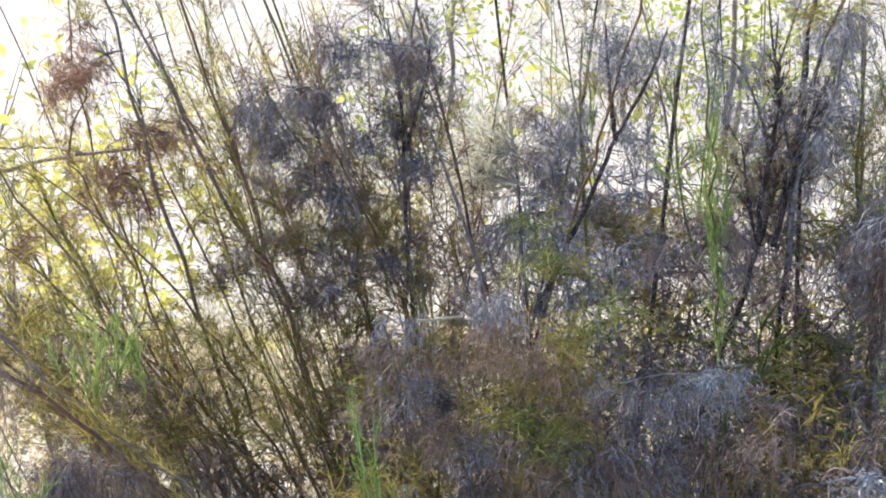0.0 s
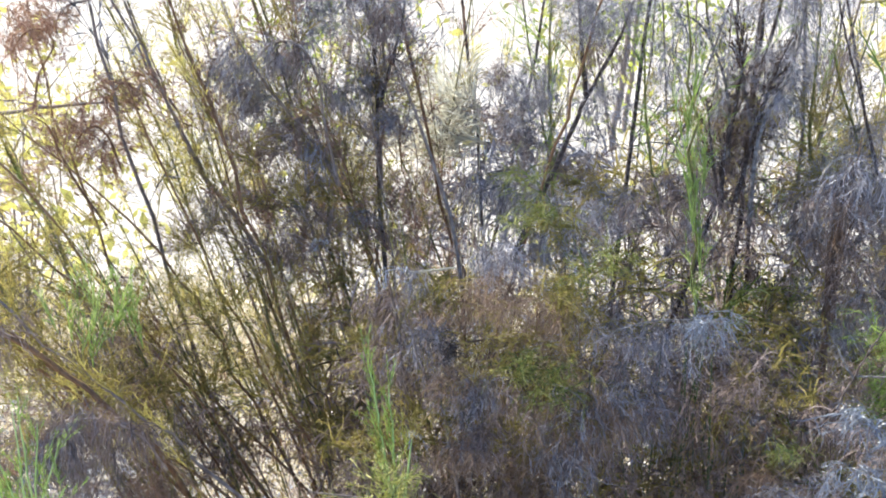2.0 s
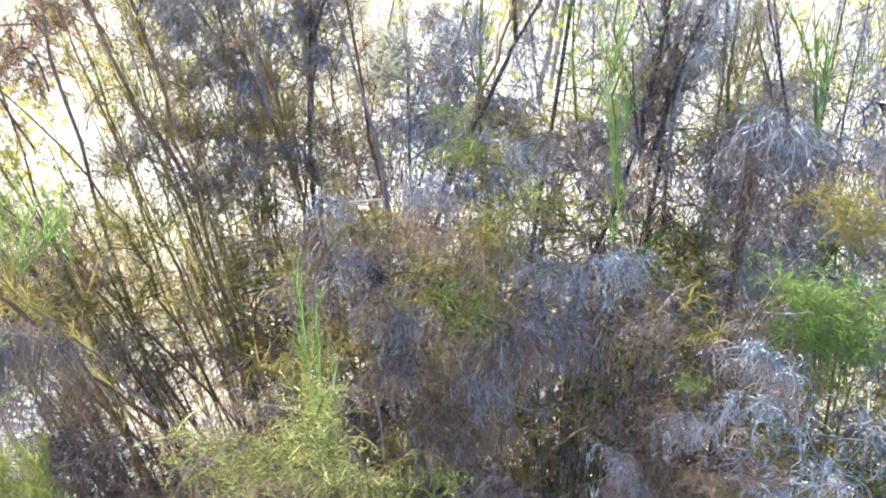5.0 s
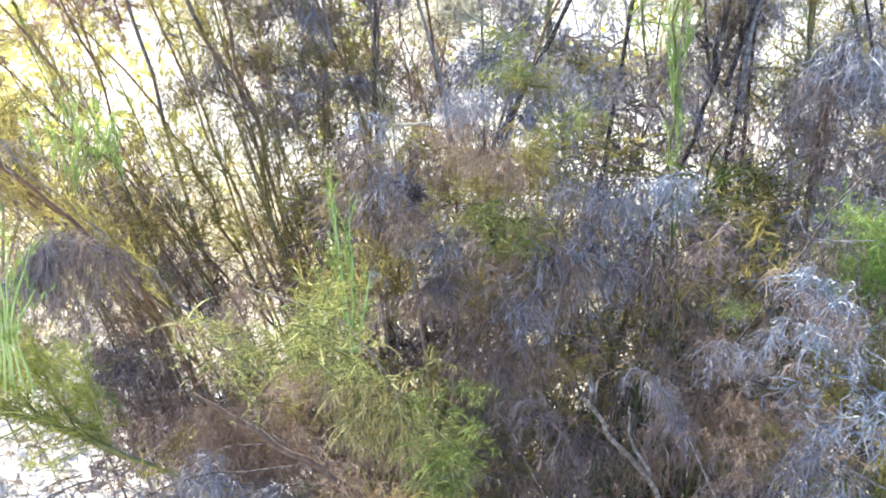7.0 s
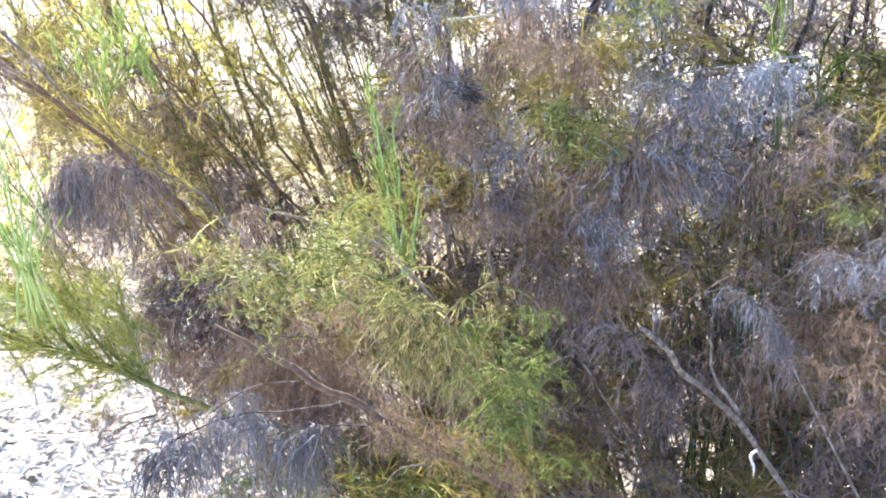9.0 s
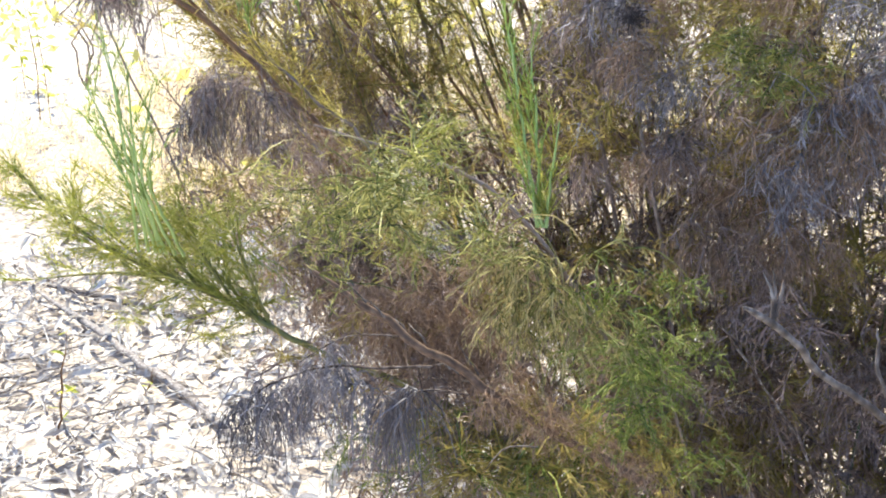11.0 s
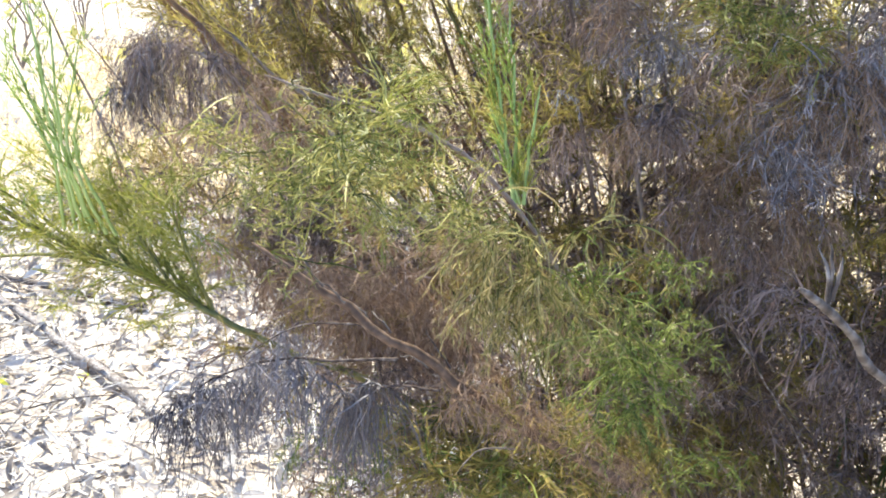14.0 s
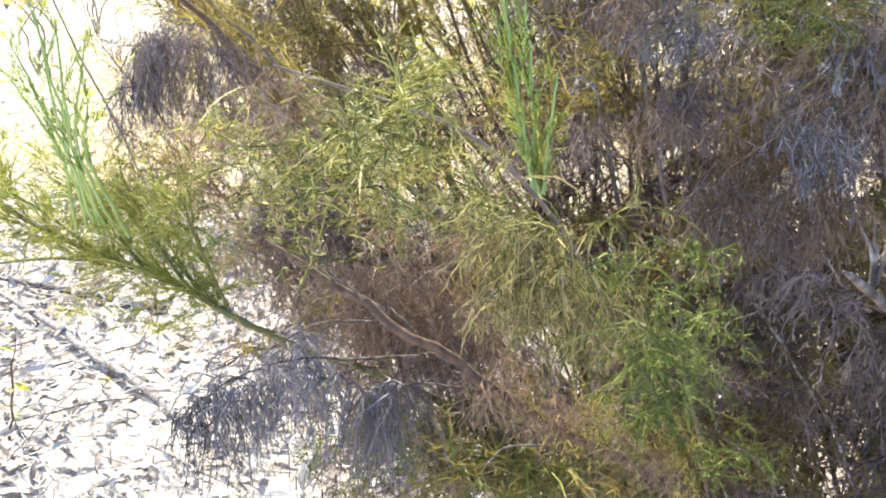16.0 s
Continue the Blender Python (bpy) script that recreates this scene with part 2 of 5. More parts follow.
def layered(kind, mat, lay):
    """One mesh of threads that grow out of one another. lay: (paths, widths, lowest tip value, mother layer, which mother, at which node)."""
    vs, fs, tips, strands, rows, count = [], [], [], [], [], 0
    for paths, w, low, mother, which, node in lay:
        n, k, _ = paths.shape
        v, _ = ribbons(paths, w)
        v = v.reshape(n, k, 2, 3)
        ids = np.zeros((n, k), int)
        ids[:, 1:] = count + np.arange(n * (k - 1)).reshape(n, k - 1)
        new_rows = v[:, 1:].reshape(-1, 2, 3)
        t, r = np.tile(np.linspace(low, 1.0, k)[1:], n), np.repeat(rng.random(n), k - 1)
        if mother is None:
            ids[:, 1:] += 1
            new_rows, t, r = np.concatenate([v[:1, 0], new_rows]), np.append(low, t), np.append(r[0], r)
        else:
            ids[:, 0] = rows[mother][which, node]
        count += len(new_rows)
        rows.append(ids)
        vs.append(new_rows.reshape(-1, 3))
        tips.append(np.repeat(t, 2))
        strands.append(np.repeat(r, 2))
        a, b = ids[:, :-1].ravel() * 2, ids[:, 1:].ravel() * 2
        fs.append(np.stack([a, a + 1, b + 1, b], 1))
    return mesh_from(kind, np.concatenate(vs), np.concatenate(fs), mat, tip=np.concatenate(tips), strand=np.concatenate(strands))


def feather(kind, mat, shoots, q, start, cone, reach, gravity, length, open_, sag, curl, width, steps=2, spread=0.0, subs=1, fork=0.5):
    """A tuft one unit long: arching shoots from a common foot, set with forking thread-like twigs.
    cone: how far the shoots open; start: where along a shoot the threads begin; subs: forks on each thread."""
    way = np.concatenate([rng.normal(size=(shoots, 2)) * cone, np.ones((shoots, 1)) * (1.0 - 0.35 * cone)], 1)
    foot = rng.normal(size=(shoots, 3)) * spread
    line = grow(foot, way, reach * rng.uniform(0.5, 1.08, shoots), 5, gravity, curl * 0.6)
    lay = [(line, np.full(shoots, width * 1.15), 0.0, None, None, None)]
    one, which, node = sprout(line, q, start, length, open_, sag, curl, steps, 0.45)
    lay.append((one, width * rng.uniform(0.65, 1.3, len(one)), 0.25, 0, which, node))
    if subs:
        two, which, node = sprout(one, subs, 0.15, length * fork, open_ * 0.9, sag * 0.7, curl, 2, 0.3)
        lay.append((two, width * rng.uniform(0.55, 1.05, len(two)), 0.5, 1, which, node))
    return layered(kind, mat, lay)


def hang(kind, mat, n, spread, length, gravity, curl, width, steps=7, subs=2, barb=0.2):
    """A bent-over dead shoot: threads leave a short arching crown at the origin, bow over and hang."""
    t = np.linspace(0, 1, 10)
    crown = np.stack([(t - 0.3) * spread * 1.6, rng.normal(size=10) * spread * 0.08, -1.1 * spread * (t - 0.35) ** 2], 1)[None]
    node = rng.integers(0, 10, n)
    ang = rng.uniform(0, 2 * math.pi, n)
    d = np.stack([np.cos(ang) * 0.7 + 0.3 * t[node], np.sin(ang) * 0.7, rng.uniform(-0.4, 0.7, n)], 1)
    paths = grow(crown[0, node], d, length * rng.uniform(0.3, 1.15, n), steps, gravity, curl)
    lay = [(crown, np.full(1, width * 1.5), 0.0, None, None, None), (paths, width * rng.uniform(0.7, 1.4, n), 0.0, 0, np.zeros(n, int), node)]
    two, which, node = sprout(paths, subs, 0.15, length * barb, 0.6, gravity * 0.3, curl, 2, 0.2)
    lay.append((two, width * rng.uniform(0.5, 1.0, len(two)), 0.4, 1, which, node))
    return layered(kind, mat, lay)


def variants(count, make, *args, **more):
    return [make(*args, **more) for _ in range(count)]


#                 shoots  q start cone reach grav length open sag curl width
KINDS = {
    # long drooping threads; the foot is the crown
    "strand_grey": variants(5, hang, "tuft", GREY, 44, 0.42, 1.0, 3.6, 1.5, 0.0105, subs=2),
    "strand_brown": variants(5, hang, "tuft", BROWN, 46, 0.42, 1.0, 3.6, 1.5, 0.0105, subs=2),
    "strand_russet": variants(4, hang, "tuft", RUSSET, 40, 0.36, 1.0, 3.6, 1.5, 0.0105, subs=2),
    "strand_pale": variants(5, hang, "tuft", PALE, 15, 0.34, 1.0, 2.8, 1.5, 0.0170, subs=3),
    # lacy drooping heads
    "hang_grey": variants(5, feather, "tuft", GREY, 9, 9, 0.1, 0.8, 1.0, 3.6, 0.36, 0.48, 2.4, 1.25, 0.0104, spread=0.09),
    "hang_brown": variants(5, feather, "tuft", BROWN, 9, 9, 0.1, 0.8, 1.0, 3.6, 0.36, 0.48, 2.4, 1.25, 0.0104, spread=0.09),
    "hang_russet": variants(4, feather, "tuft", RUSSET, 9, 9, 0.1, 0.6, 1.0, 3.6, 0.36, 0.48, 2.4, 1.25, 0.0104, spread=0.08),
    "hang_pale": variants(4, feather, "tuft", PALE, 7, 6, 0.1, 0.8, 1.0, 3.0, 0.40, 0.5, 2.2, 1.4, 0.0165, steps=4, spread=0.09, subs=2),
    # bushy tufts of arching shoots
    "hang_dull": variants(6, feather, "tuft", DULL, 9, 6, 0.15, 0.75, 1.0, 3.2, 0.28, 0.45, 1.8, 0.9, 0.0130, spread=0.1, steps=3, subs=2),
    "mop_clump": variants(6, feather, "tuft", CLUMP, 11, 6, 0.12, 0.9, 0.9, 2.0, 0.26, 0.5, 1.1, 0.95, 0.0125, spread=0.1, steps=3, subs=2),
    "fluff_grey": variants(4, feather, "tuft", GREY, 8, 9, 0.05, 0.42, 0.95, 0.9, 0.25, 0.5, 0.5, 1.0, 0.0095, spread=0.05),
    "fluff_brown": variants(4, feather, "tuft", BROWN, 8, 9, 0.05, 0.40, 0.95, 0.8, 0.25, 0.5, 0.5, 1.0, 0.0095, spread=0.05),
    # coarser tufts for the shaded inside
    "bulk_grey": variants(5, feather, "tuft", GREY, 8, 9, 0.15, 0.8, 0.9, 2.0, 0.34, 0.5, 1.2, 1.2, 0.0195, spread=0.14, subs=0),
    "bulk_brown": variants(5, feather, "tuft", BROWN, 8, 9, 0.15, 0.8, 0.9, 2.0, 0.34, 0.5, 1.2, 1.2, 0.0195, spread=0.14, subs=0),
    "bulk_russet": variants(5, feather, "tuft", RUSSET, 8, 9, 0.15, 0.8, 0.9, 2.0, 0.34, 0.5, 1.2, 1.2, 0.0195, spread=0.14, subs=0),
    "bulk_green": variants(5, feather, "tuft", GREEN, 8, 9, 0.15, 0.6, 1.0, 0.6, 0.30, 0.45, 0.4, 0.9, 0.0195, spread=0.14, subs=0),
    "bulk_olive": variants(5, feather, "tuft", OLIVE, 8, 9, 0.15, 0.8, 0.9, 1.5, 0.34, 0.5, 0.7, 1.1, 0.0195, spread=0.14, subs=0),
    "mop_thread": variants(6, feather, "tuft", THREAD, 9, 5, 0.12, 0.95, 0.9, 0.9, 0.30, 0.6, 0.2, 0.9, 0.0160, spread=0.12, steps=3, subs=2),
    "mop_grey": variants(6, feather, "tuft", GREY, 9, 9, 0.15, 0.75, 0.9, 2.6, 0.32, 0.48, 1.6, 1.2, 0.0104, spread=0.08),
    "mop_brown": variants(6, feather, "tuft", BROWN, 9, 9, 0.15, 0.75, 0.9, 2.6, 0.32, 0.48, 1.6, 1.2, 0.0104, spread=0.08),
    "mop_russet": variants(5, feather, "tuft", RUSSET, 9, 9, 0.15, 0.7, 0.9, 2.6, 0.32, 0.48, 1.6, 1.2, 0.0104, spread=0.08),
    "mop_olive": variants(6, feather, "tuft", OLIVE, 10, 7, 0.15, 0.8, 0.9, 1.3, 0.29, 0.55, 0.6, 1.1, 0.0130, spread=0.09),
    "mop_green": variants(7, feather, "tuft", GREEN, 10, 7, 0.12, 0.85, 0.9, 1.4, 0.29, 0.55, 0.7, 1.1, 0.0130, spread=0.09),
    # upright shoots
    "spray_fresh": variants(6, feather, "spray", FRESH, 3, 10, 0.05, 0.07, 1.0, 0.0, 0.24, 0.33, -0.3, 0.3, 0.0125),
    "spray_lime": variants(6, feather, "spray", SUNOLIVE, 3, 11, 0.1, 0.20, 1.0, 0.0, 0.36, 0.38, -0.2, 0.55, 0.0145),
    "mop_lime": variants(4, feather, "tuft", SUNOLIVE, 8, 7, 0.12, 0.8, 1.0, 1.0, 0.34, 0.5, 0.4, 0.9, 0.0150, spread=0.06),
    "spray_olive": variants(4, feather, "spray", OLIVE, 5, 11, 0.1, 0.22, 1.0, 0.15, 0.26, 0.42, 0.0, 0.7, 0.0085),
    "spray_grey": variants(4, feather, "spray", GREY, 5, 11, 0.1, 0.3, 1.0, 0.9, 0.24, 0.55, 1.2, 1.0, 0.0085),
    "spray_brown": variants(4, feather, "spray", BROWN, 5, 11, 0.1, 0.3, 1.0, 0.8, 0.24, 0.55, 0.9, 1.0, 0.0085),
    "plume": variants(5, feather, "plume", PLUME, 4, 17, 0.10, 0.25, 1.0, 2.6, 0.26, 0.6, 1.8, 0.8, 0.0095),
    "straw": variants(3, feather, "straw", STRAW, 4, 9, 0.1, 0.3, 1.0, 0.6, 0.5, 0.3, 0.6, 0.3, 0.0125, subs=0),
    "wisp_olive": variants(5, feather, "wisp", OLIVE, 3, 13, 0.05, 0.14, 1.0, 0.05, 0.27, 0.38, 0.0, 0.6, 0.0074),
    "wisp_brown": variants(5, feather, "wisp", PLUME, 3, 13, 0.05, 0.16, 1.0, 0.3, 0.27, 0.45, 0.4, 0.7, 0.0074),
    "wisp_gold": variants(5, feather, "wisp", BACKLIT, 3, 13, 0.05, 0.14, 1.0, 0.05, 0.27, 0.38, 0.0, 0.6, 0.0074),
    "wisp_grey": variants(5, feather, "wisp", GREY, 3, 13, 0.05, 0.18, 1.0, 0.4, 0.27, 0.5, 0.7, 0.8, 0.0074),
    "wisp_fresh": variants(4, feather, "wisp", FRESH, 3, 11, 0.05, 0.12, 1.0, 0.0, 0.27, 0.3, -0.3, 0.4, 0.0066),
    "broom": variants(4, feather, "broom", SOOT, 4, 13, 0.1, 0.16, 1.0, 0.0, 0.20, 0.42, -0.2, 0.7, 0.0125),
    # feathery strings, stiff pale crooked twigs, a dark knot
    "curtain": variants(5, hang, "tuft", SLATE, 30, 0.30, 1.0, 5.5, 1.0, 0.0125, steps=8, subs=6, barb=0.09),
    "claw": variants(6, feather, "tuft", PALE, 5, 5, 0.2, 0.8, 1.0, 1.4, 0.42, 0.6, 0.9, 1.0, 0.0130, steps=3, subs=2),
    "knot": variants(3, feather, "tuft", KNOT, 12, 8, 0.1, 1.4, 0.8, 0.6, 0.34, 0.8, 0.3, 1.2, 0.0200),
    "mop_leaf": variants(5, feather, "tuft", MEADOW, 10, 8, 0.12, 0.8, 1.0, 1.2, 0.32, 0.5, 0.5, 0.9, 0.0120, spread=0.1),
}


def thing(name, base, label, category, group=""):
    ob = new(name)
    ob.location = base
    ob.empty_display_size = 0.1
    return tagged(ob, label, category, group)


def tuft(parent, kind, pos, size, lean=None, wide=1.0, on=None):
    """One tuft at pos; lean: the way its shoot points (None: it hangs)."""
    me = KINDS[kind][int(rng.integers(len(KINDS[kind])))]
    ob = new(me.name.split(".")[0], me)
    ob.parent = on or parent
    spin = Euler((0, 0, rng.uniform(0, 6.283))).to_quaternion()
    if lean is None:
        q = Euler((rng.normal() * 0.15, rng.normal() * 0.15, 0)).to_quaternion() @ spin
    else:
        q = Vector((0, 0, 1)).rotation_difference(Vector(lean)) @ spin
    ob.rotation_mode = "QUATERNION"
    ob.rotation_quaternion = q
    ob.location = Vector(pos) - parent.location
    ob.scale = (size * wide, size * wide, size)
    return ob


def smooth_line(points, n):
    """A rounded line through the points, with no loops where their spacing changes."""
    p = np.array([np.array(q, float) for q in points])
    u = np.concatenate([[0], np.cumsum(np.sqrt(np.maximum(np.linalg.norm(np.diff(p, axis=0), axis=1), 1e-6)))])
    slope = np.diff(p, axis=0) / np.diff(u)[:, None]
    m = len(p) - 1
    tang = np.concatenate([slope[:1], slope[-1:]]) if m == 1 else np.concatenate([slope[:1], [
        (slope[i - 1] * (u[i + 1] - u[i]) + slope[i] * (u[i] - u[i - 1])) / (u[i + 1] - u[i - 1]) for i in range(1, m)], slope[-1:]])
    out = []
    for i in range(m):
        h = u[i + 1] - u[i]
        for t in np.linspace(0, 1, max(2, n // m), endpoint=i == m - 1):
            out.append((2 * t**3 - 3 * t**2 + 1) * p[i] + (t**3 - 2 * t**2 + t) * h * tang[i] + (3 * t**2 - 2 * t**3) * p[i + 1] + (t**3 - t**2) * h * tang[i + 1])
    return np.array(out)


LAST = [None]


def tube(name, parent, points, r0, r1, mat, n=14, wiggle=0.004, sides=6, label=""):
    """A tapered, slightly crooked stem through points, as one part."""
    c = smooth_line(points, n)
    c[1:-1] += rng.normal(size=(len(c) - 2, 3)) * wiggle
    k = len(c)
    along = unit(np.gradient(c, axis=0))
    u = unit(np.cross(along, np.array([0.3, 0.9, 0.2])))
    w = np.cross(along, u)
    run = np.concatenate([[0], np.cumsum(np.linalg.norm(np.diff(c, axis=0), axis=1))])
    rad = (r0 + (r1 - r0) * run / run[-1]) * (1 + rng.normal(size=k) * 0.06)
    rad[-2:] *= (0.8, 0.35)
    ang = np.arange(sides) / sides * 2 * math.pi
    ring = c[:, None] + rad[:, None, None] * (np.cos(ang)[None, :, None] * u[:, None] + np.sin(ang)[None, :, None] * w[:, None])
    v = ring.reshape(-1, 3) - np.array(parent.location)
    i, j = np.meshgrid(np.arange(k - 1), np.arange(sides), indexing="ij")
    a, b = i * sides + j, i * sides + (j + 1) % sides
    f = np.stack([a, b, b + sides, a + sides], -1).reshape(-1, 4)
    v = np.concatenate([v, [c[-1] + along[-1] * rad[-1] - np.array(parent.location)]])
    tip = (k - 1) * sides
    caps = np.array([[tip + q, tip + (q + 1) % sides, len(v) - 1, len(v) - 1] for q in range(sides)])
    me = bpy.data.meshes.new(name)
    me.from_pydata(v.tolist(), [], f.tolist() + [list(q[:3]) for q in caps.tolist()])
    me.materials.append(mat)
    me.shade_smooth()
    ob = new(name, me)
    ob.parent = parent
    LAST[0] = ob
    if label:
        ob["label"] = label
    return c


def stem(parent, a, b, r, mat=BARK, top=0.5, leaves="", count=8, size=0.25, spread=0.3, pull=0.5):
    """A standing stem from the ground near the thing's base, through a and b and on by top metres, with small shoots."""
    a, b, base = np.array(a), np.array(b), np.array(parent.location)
    way = unit(b - a)
    foot = a - way * (a[2] / max(way[2], 0.25))
    foot[2] = 0
    foot = foot * (1 - pull) + (base + np.append(rng.normal(size=2) * 0.05, 0)) * pull
    end = b + way * top + rng.normal(size=3) * 0.03
    c = tube("stem", parent, [foot, a, b, end], r, r * 0.3, mat, n=18, wiggle=0.0035)
    stalk = LAST[0]
    if leaves:
        for _ in range(count):
            i = int(rng.integers(len(c) // 3, len(c) - 1))
            d = unit(c[i + 1] - c[i]) + rng.normal(size=3) * spread
            kind = leaves.split()[int(rng.integers(len(leaves.split())))]
            tuft(parent, kind, c[i] + rng.normal(size=3) * 0.004, size * rng.uniform(0.6, 1.3), d, 1.0, stalk)
    return c


def branch(parent, points, r, mat=BARK, n=14):
    return tube("branch", parent, points, r, r * 0.45, mat, n=n, wiggle=0.22 * r)


def fill(parent, kinds, lo, hi, n, size, lean=None):
    """Loose foliage through a part of the shrub."""
    ks = kinds.split()
    for _ in range(n):
        p = np.array(lo) + (np.array(hi) - np.array(lo)) * rng.random(3)
        k = ks[int(rng.integers(len(ks)))]
        way = None if k.startswith(("mop", "hang", "strand", "bulk")) else unit(np.array(lean or (0, 0, 1)) + rng.normal(size=3) * 0.35)
        tuft(parent, k, p, size * rng.uniform(0.65, 1.35), way)


def wand(parent, line, kinds, n, size, r, mat=BARK, droop=0.0, start=0.25):
    """A single branch along a line with shoots set close along its upper part."""
    c = tube("branch", parent, line, r, r * 0.45, mat, n=24, wiggle=0.12 * r)
    stalk, ks = LAST[0], kinds.split()
    for u in np.linspace(start, 0.97, n):
        i = min(int(u * (len(c) - 1)), len(c) - 2)
        way = unit(c[i + 1] - c[i]) + rng.normal(size=3) * 0.28 - np.array([0, 0, droop])
        k = ks[int(rng.integers(len(ks)))]
        tuft(parent, k, c[i] + rng.normal(size=3) * 0.003, size * rng.uniform(0.7, 1.25), None if k.startswith(("hang", "strand", "mop")) else way, 1.0, stalk)


def clump(parent, kind, p, r, n, size, lean=None):
    """One head of the shrub: several like tufts close together."""
    for _ in range(n):
        o = rng.normal(size=3) * np.array([r, r, r * 0.7]) * 0.6
        way = None if kind.startswith(("hang", "strand", "mop")) else unit(np.array(lean or (0, 0, 1)) + rng.normal(size=3) * 0.4)
        tuft(parent, kind, np.array(p) + o, size * rng.uniform(0.7, 1.2), way)


def clumps(parent, kinds, lo, hi, n, r, per, size, lean=None):
    """Heads spread apart through a part of the shrub, each of one kind, with gaps between them."""
    ks, made = kinds.split(), []
    lo, hi = np.array(lo), np.array(hi)
    for i in range(n):
        tries = lo + (hi - lo) * rng.random((8, 3))
        far = [min([np.linalg.norm(q - m) for m in made] or [1.0]) for q in tries]
        made.append(tries[int(np.argmax(far))])
        clump(parent, ks[int(rng.integers(len(ks)))], made[-1], r, per, size, lean)


# ---- ground ----
def make_ground():
    xs = np.concatenate([[-300, -60, -20, -8], np.arange(-4, 4.01, 0.12), [8, 20, 60, 300]])
    ys = np.concatenate([[-300, -60, -20, -6], np.arange(-2, 8.01, 0.12), [12, 25, 70, 300]])
    X, Y = np.meshgrid(xs, ys, indexing="ij")
    Z = 0.02 * np.sin(X * 1.7 + 0.6) * np.cos(Y * 1.3) + rng.normal(size=X.shape) * 0.006
    # Added hillside: far ground rises so bright sunlit earth covers the sky behind.
    Z += np.clip(Y - 25, 0, None) * 0.13
    ny = len(ys)
    i, j = np.meshgrid(np.arange(len(xs) - 1), np.arange(ny - 1), indexing="ij")
    a = (i * ny + j).ravel()
    me = mesh_from("ground", np.stack([X, Y, Z], -1).reshape(-1, 3), np.stack([a, a + ny, a + ny + 1, a + 1], 1), ground_material())
    return tagged(new("ground", me), "sunlit ground under a mat of dry leaves", "ground", kind="structure")


ground = make_ground()

# ---- the tall shrub of thin stems ----
rng = np.random.default_rng(101)
S1 = thing("tall_shrub", (0.02, 1.78, 0.0), "tall shrub of thin dark stems with sparse olive foliage", "shrub")
stem(S1, (-0.312, 1.660, 1.076), (-0.417, 1.620, 1.500), 0.0058, BARK, 0.5, "wisp_olive wisp_grey plume", 9, pull=0.2)
stem(S1, (-0.272, 1.780, 1.255), (-0.396, 1.790, 1.504), 0.005, BARK, 0.5, "wisp_gold wisp_olive", 8, pull=0.3)
stem(S1, (0.131, 2.000, 1.191), (0.026, 2.000, 1.477), 0.005, BARK, 0.5, "wisp_grey", 5, pull=0.2)
stem(S1, (-0.002, 1.680, 1.299), (0.003, 1.680, 1.510), 0.0042, BARK, 0.5, "spray_brown wisp_grey", 10, 0.16)
for i in range(36):
    u = i / 35
    if u < 0.4 and i % 2:
        continue
    x1 = -0.86 + 0.98 * u + rng.normal() * 0.05
    y1 = 1.80 + rng.normal() * 0.15
    low = np.array([-0.36 + 0.58 * u ** 0.8 + rng.normal() * 0.05, y1 + rng.normal() * 0.03, 0.75])
    mid = np.array([x1 + (low[0] - x1) * 0.42 + rng.normal() * 0.015, y1, 1.12])
    high = np.array([x1 + rng.normal() * 0.03, y1 + rng.normal() * 0.06, 1.5])
    # Left stems get bright yellow wisps that imitate light shining through the olive.
    stem(S1, mid, high, rng.uniform(0.0013, 0.0026) + 0.0024 * (rng.random() < 0.3), (BARK, REDBARK, REDBARK, GREENBARK)[int(rng.integers(4))], rng.uniform(0.2, 0.6) if u < 0.5 else rng.uniform(0.5, 0.95),
         "wisp_gold wisp_olive spray_olive wisp_gold wisp_olive" if u < 0.55 else "wisp_olive wisp_brown wisp_brown spray_brown spray_olive", 9 if u < 0.35 else 15, 0.14, 0.26, pull=0.3)
fill(S1, "wisp_olive wisp_gold wisp_brown mop_russet", (-0.6, 1.65, 0.6), (0.0, 1.95, 1.2), 26, 0.13, (-0.35, 0, 1))
fill(S1, "mop_olive mop_russet wisp_brown wisp_olive spray_brown", (-0.566, 1.550, 0.904), (-0.162, 1.750, 1.089), 16, 0.08, (-0.4, 0, 1))
fill(S1, "wisp_olive wisp_brown spray_olive mop_russet", (-0.206, 1.600, 0.978), (0.019, 1.850, 1.195), 18, 0.085, (-0.3, 0, 1))
fill(S1, "mop_brown wisp_olive mop_grey wisp_brown", (-0.337, 1.600, 1.106), (-0.089, 1.800, 1.321), 14, 0.085, (-0.3, 0, 1))
clumps(S1, "fluff_grey fluff_brown spray_brown spray_olive fluff_brown", (-0.28, 1.62, 1.22), (0.08, 1.85, 1.62), 18, 0.03, 5, 0.08, (-0.25, 0, 1))
clumps(S1, "spray_olive wisp_olive spray_olive spray_brown", (-0.52, 1.6, 1.0), (-0.08, 1.85, 1.4), 20, 0.04, 4, 0.095, (-0.4, 0, 1))
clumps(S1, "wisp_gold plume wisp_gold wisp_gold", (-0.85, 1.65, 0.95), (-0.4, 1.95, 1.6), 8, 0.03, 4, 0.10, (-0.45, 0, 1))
fill(S1, "bulk_russet bulk_russet bulk_brown wisp_brown", (-0.490, 1.500, 0.881), (0.020, 1.750, 1.010), 22, 0.075)
clumps(S1, "spray_olive wisp_brown spray_olive spray_brown", (-0.12, 1.6, 0.95), (0.07, 1.85, 1.32), 12, 0.03, 4, 0.09, (-0.2, 0, 1))
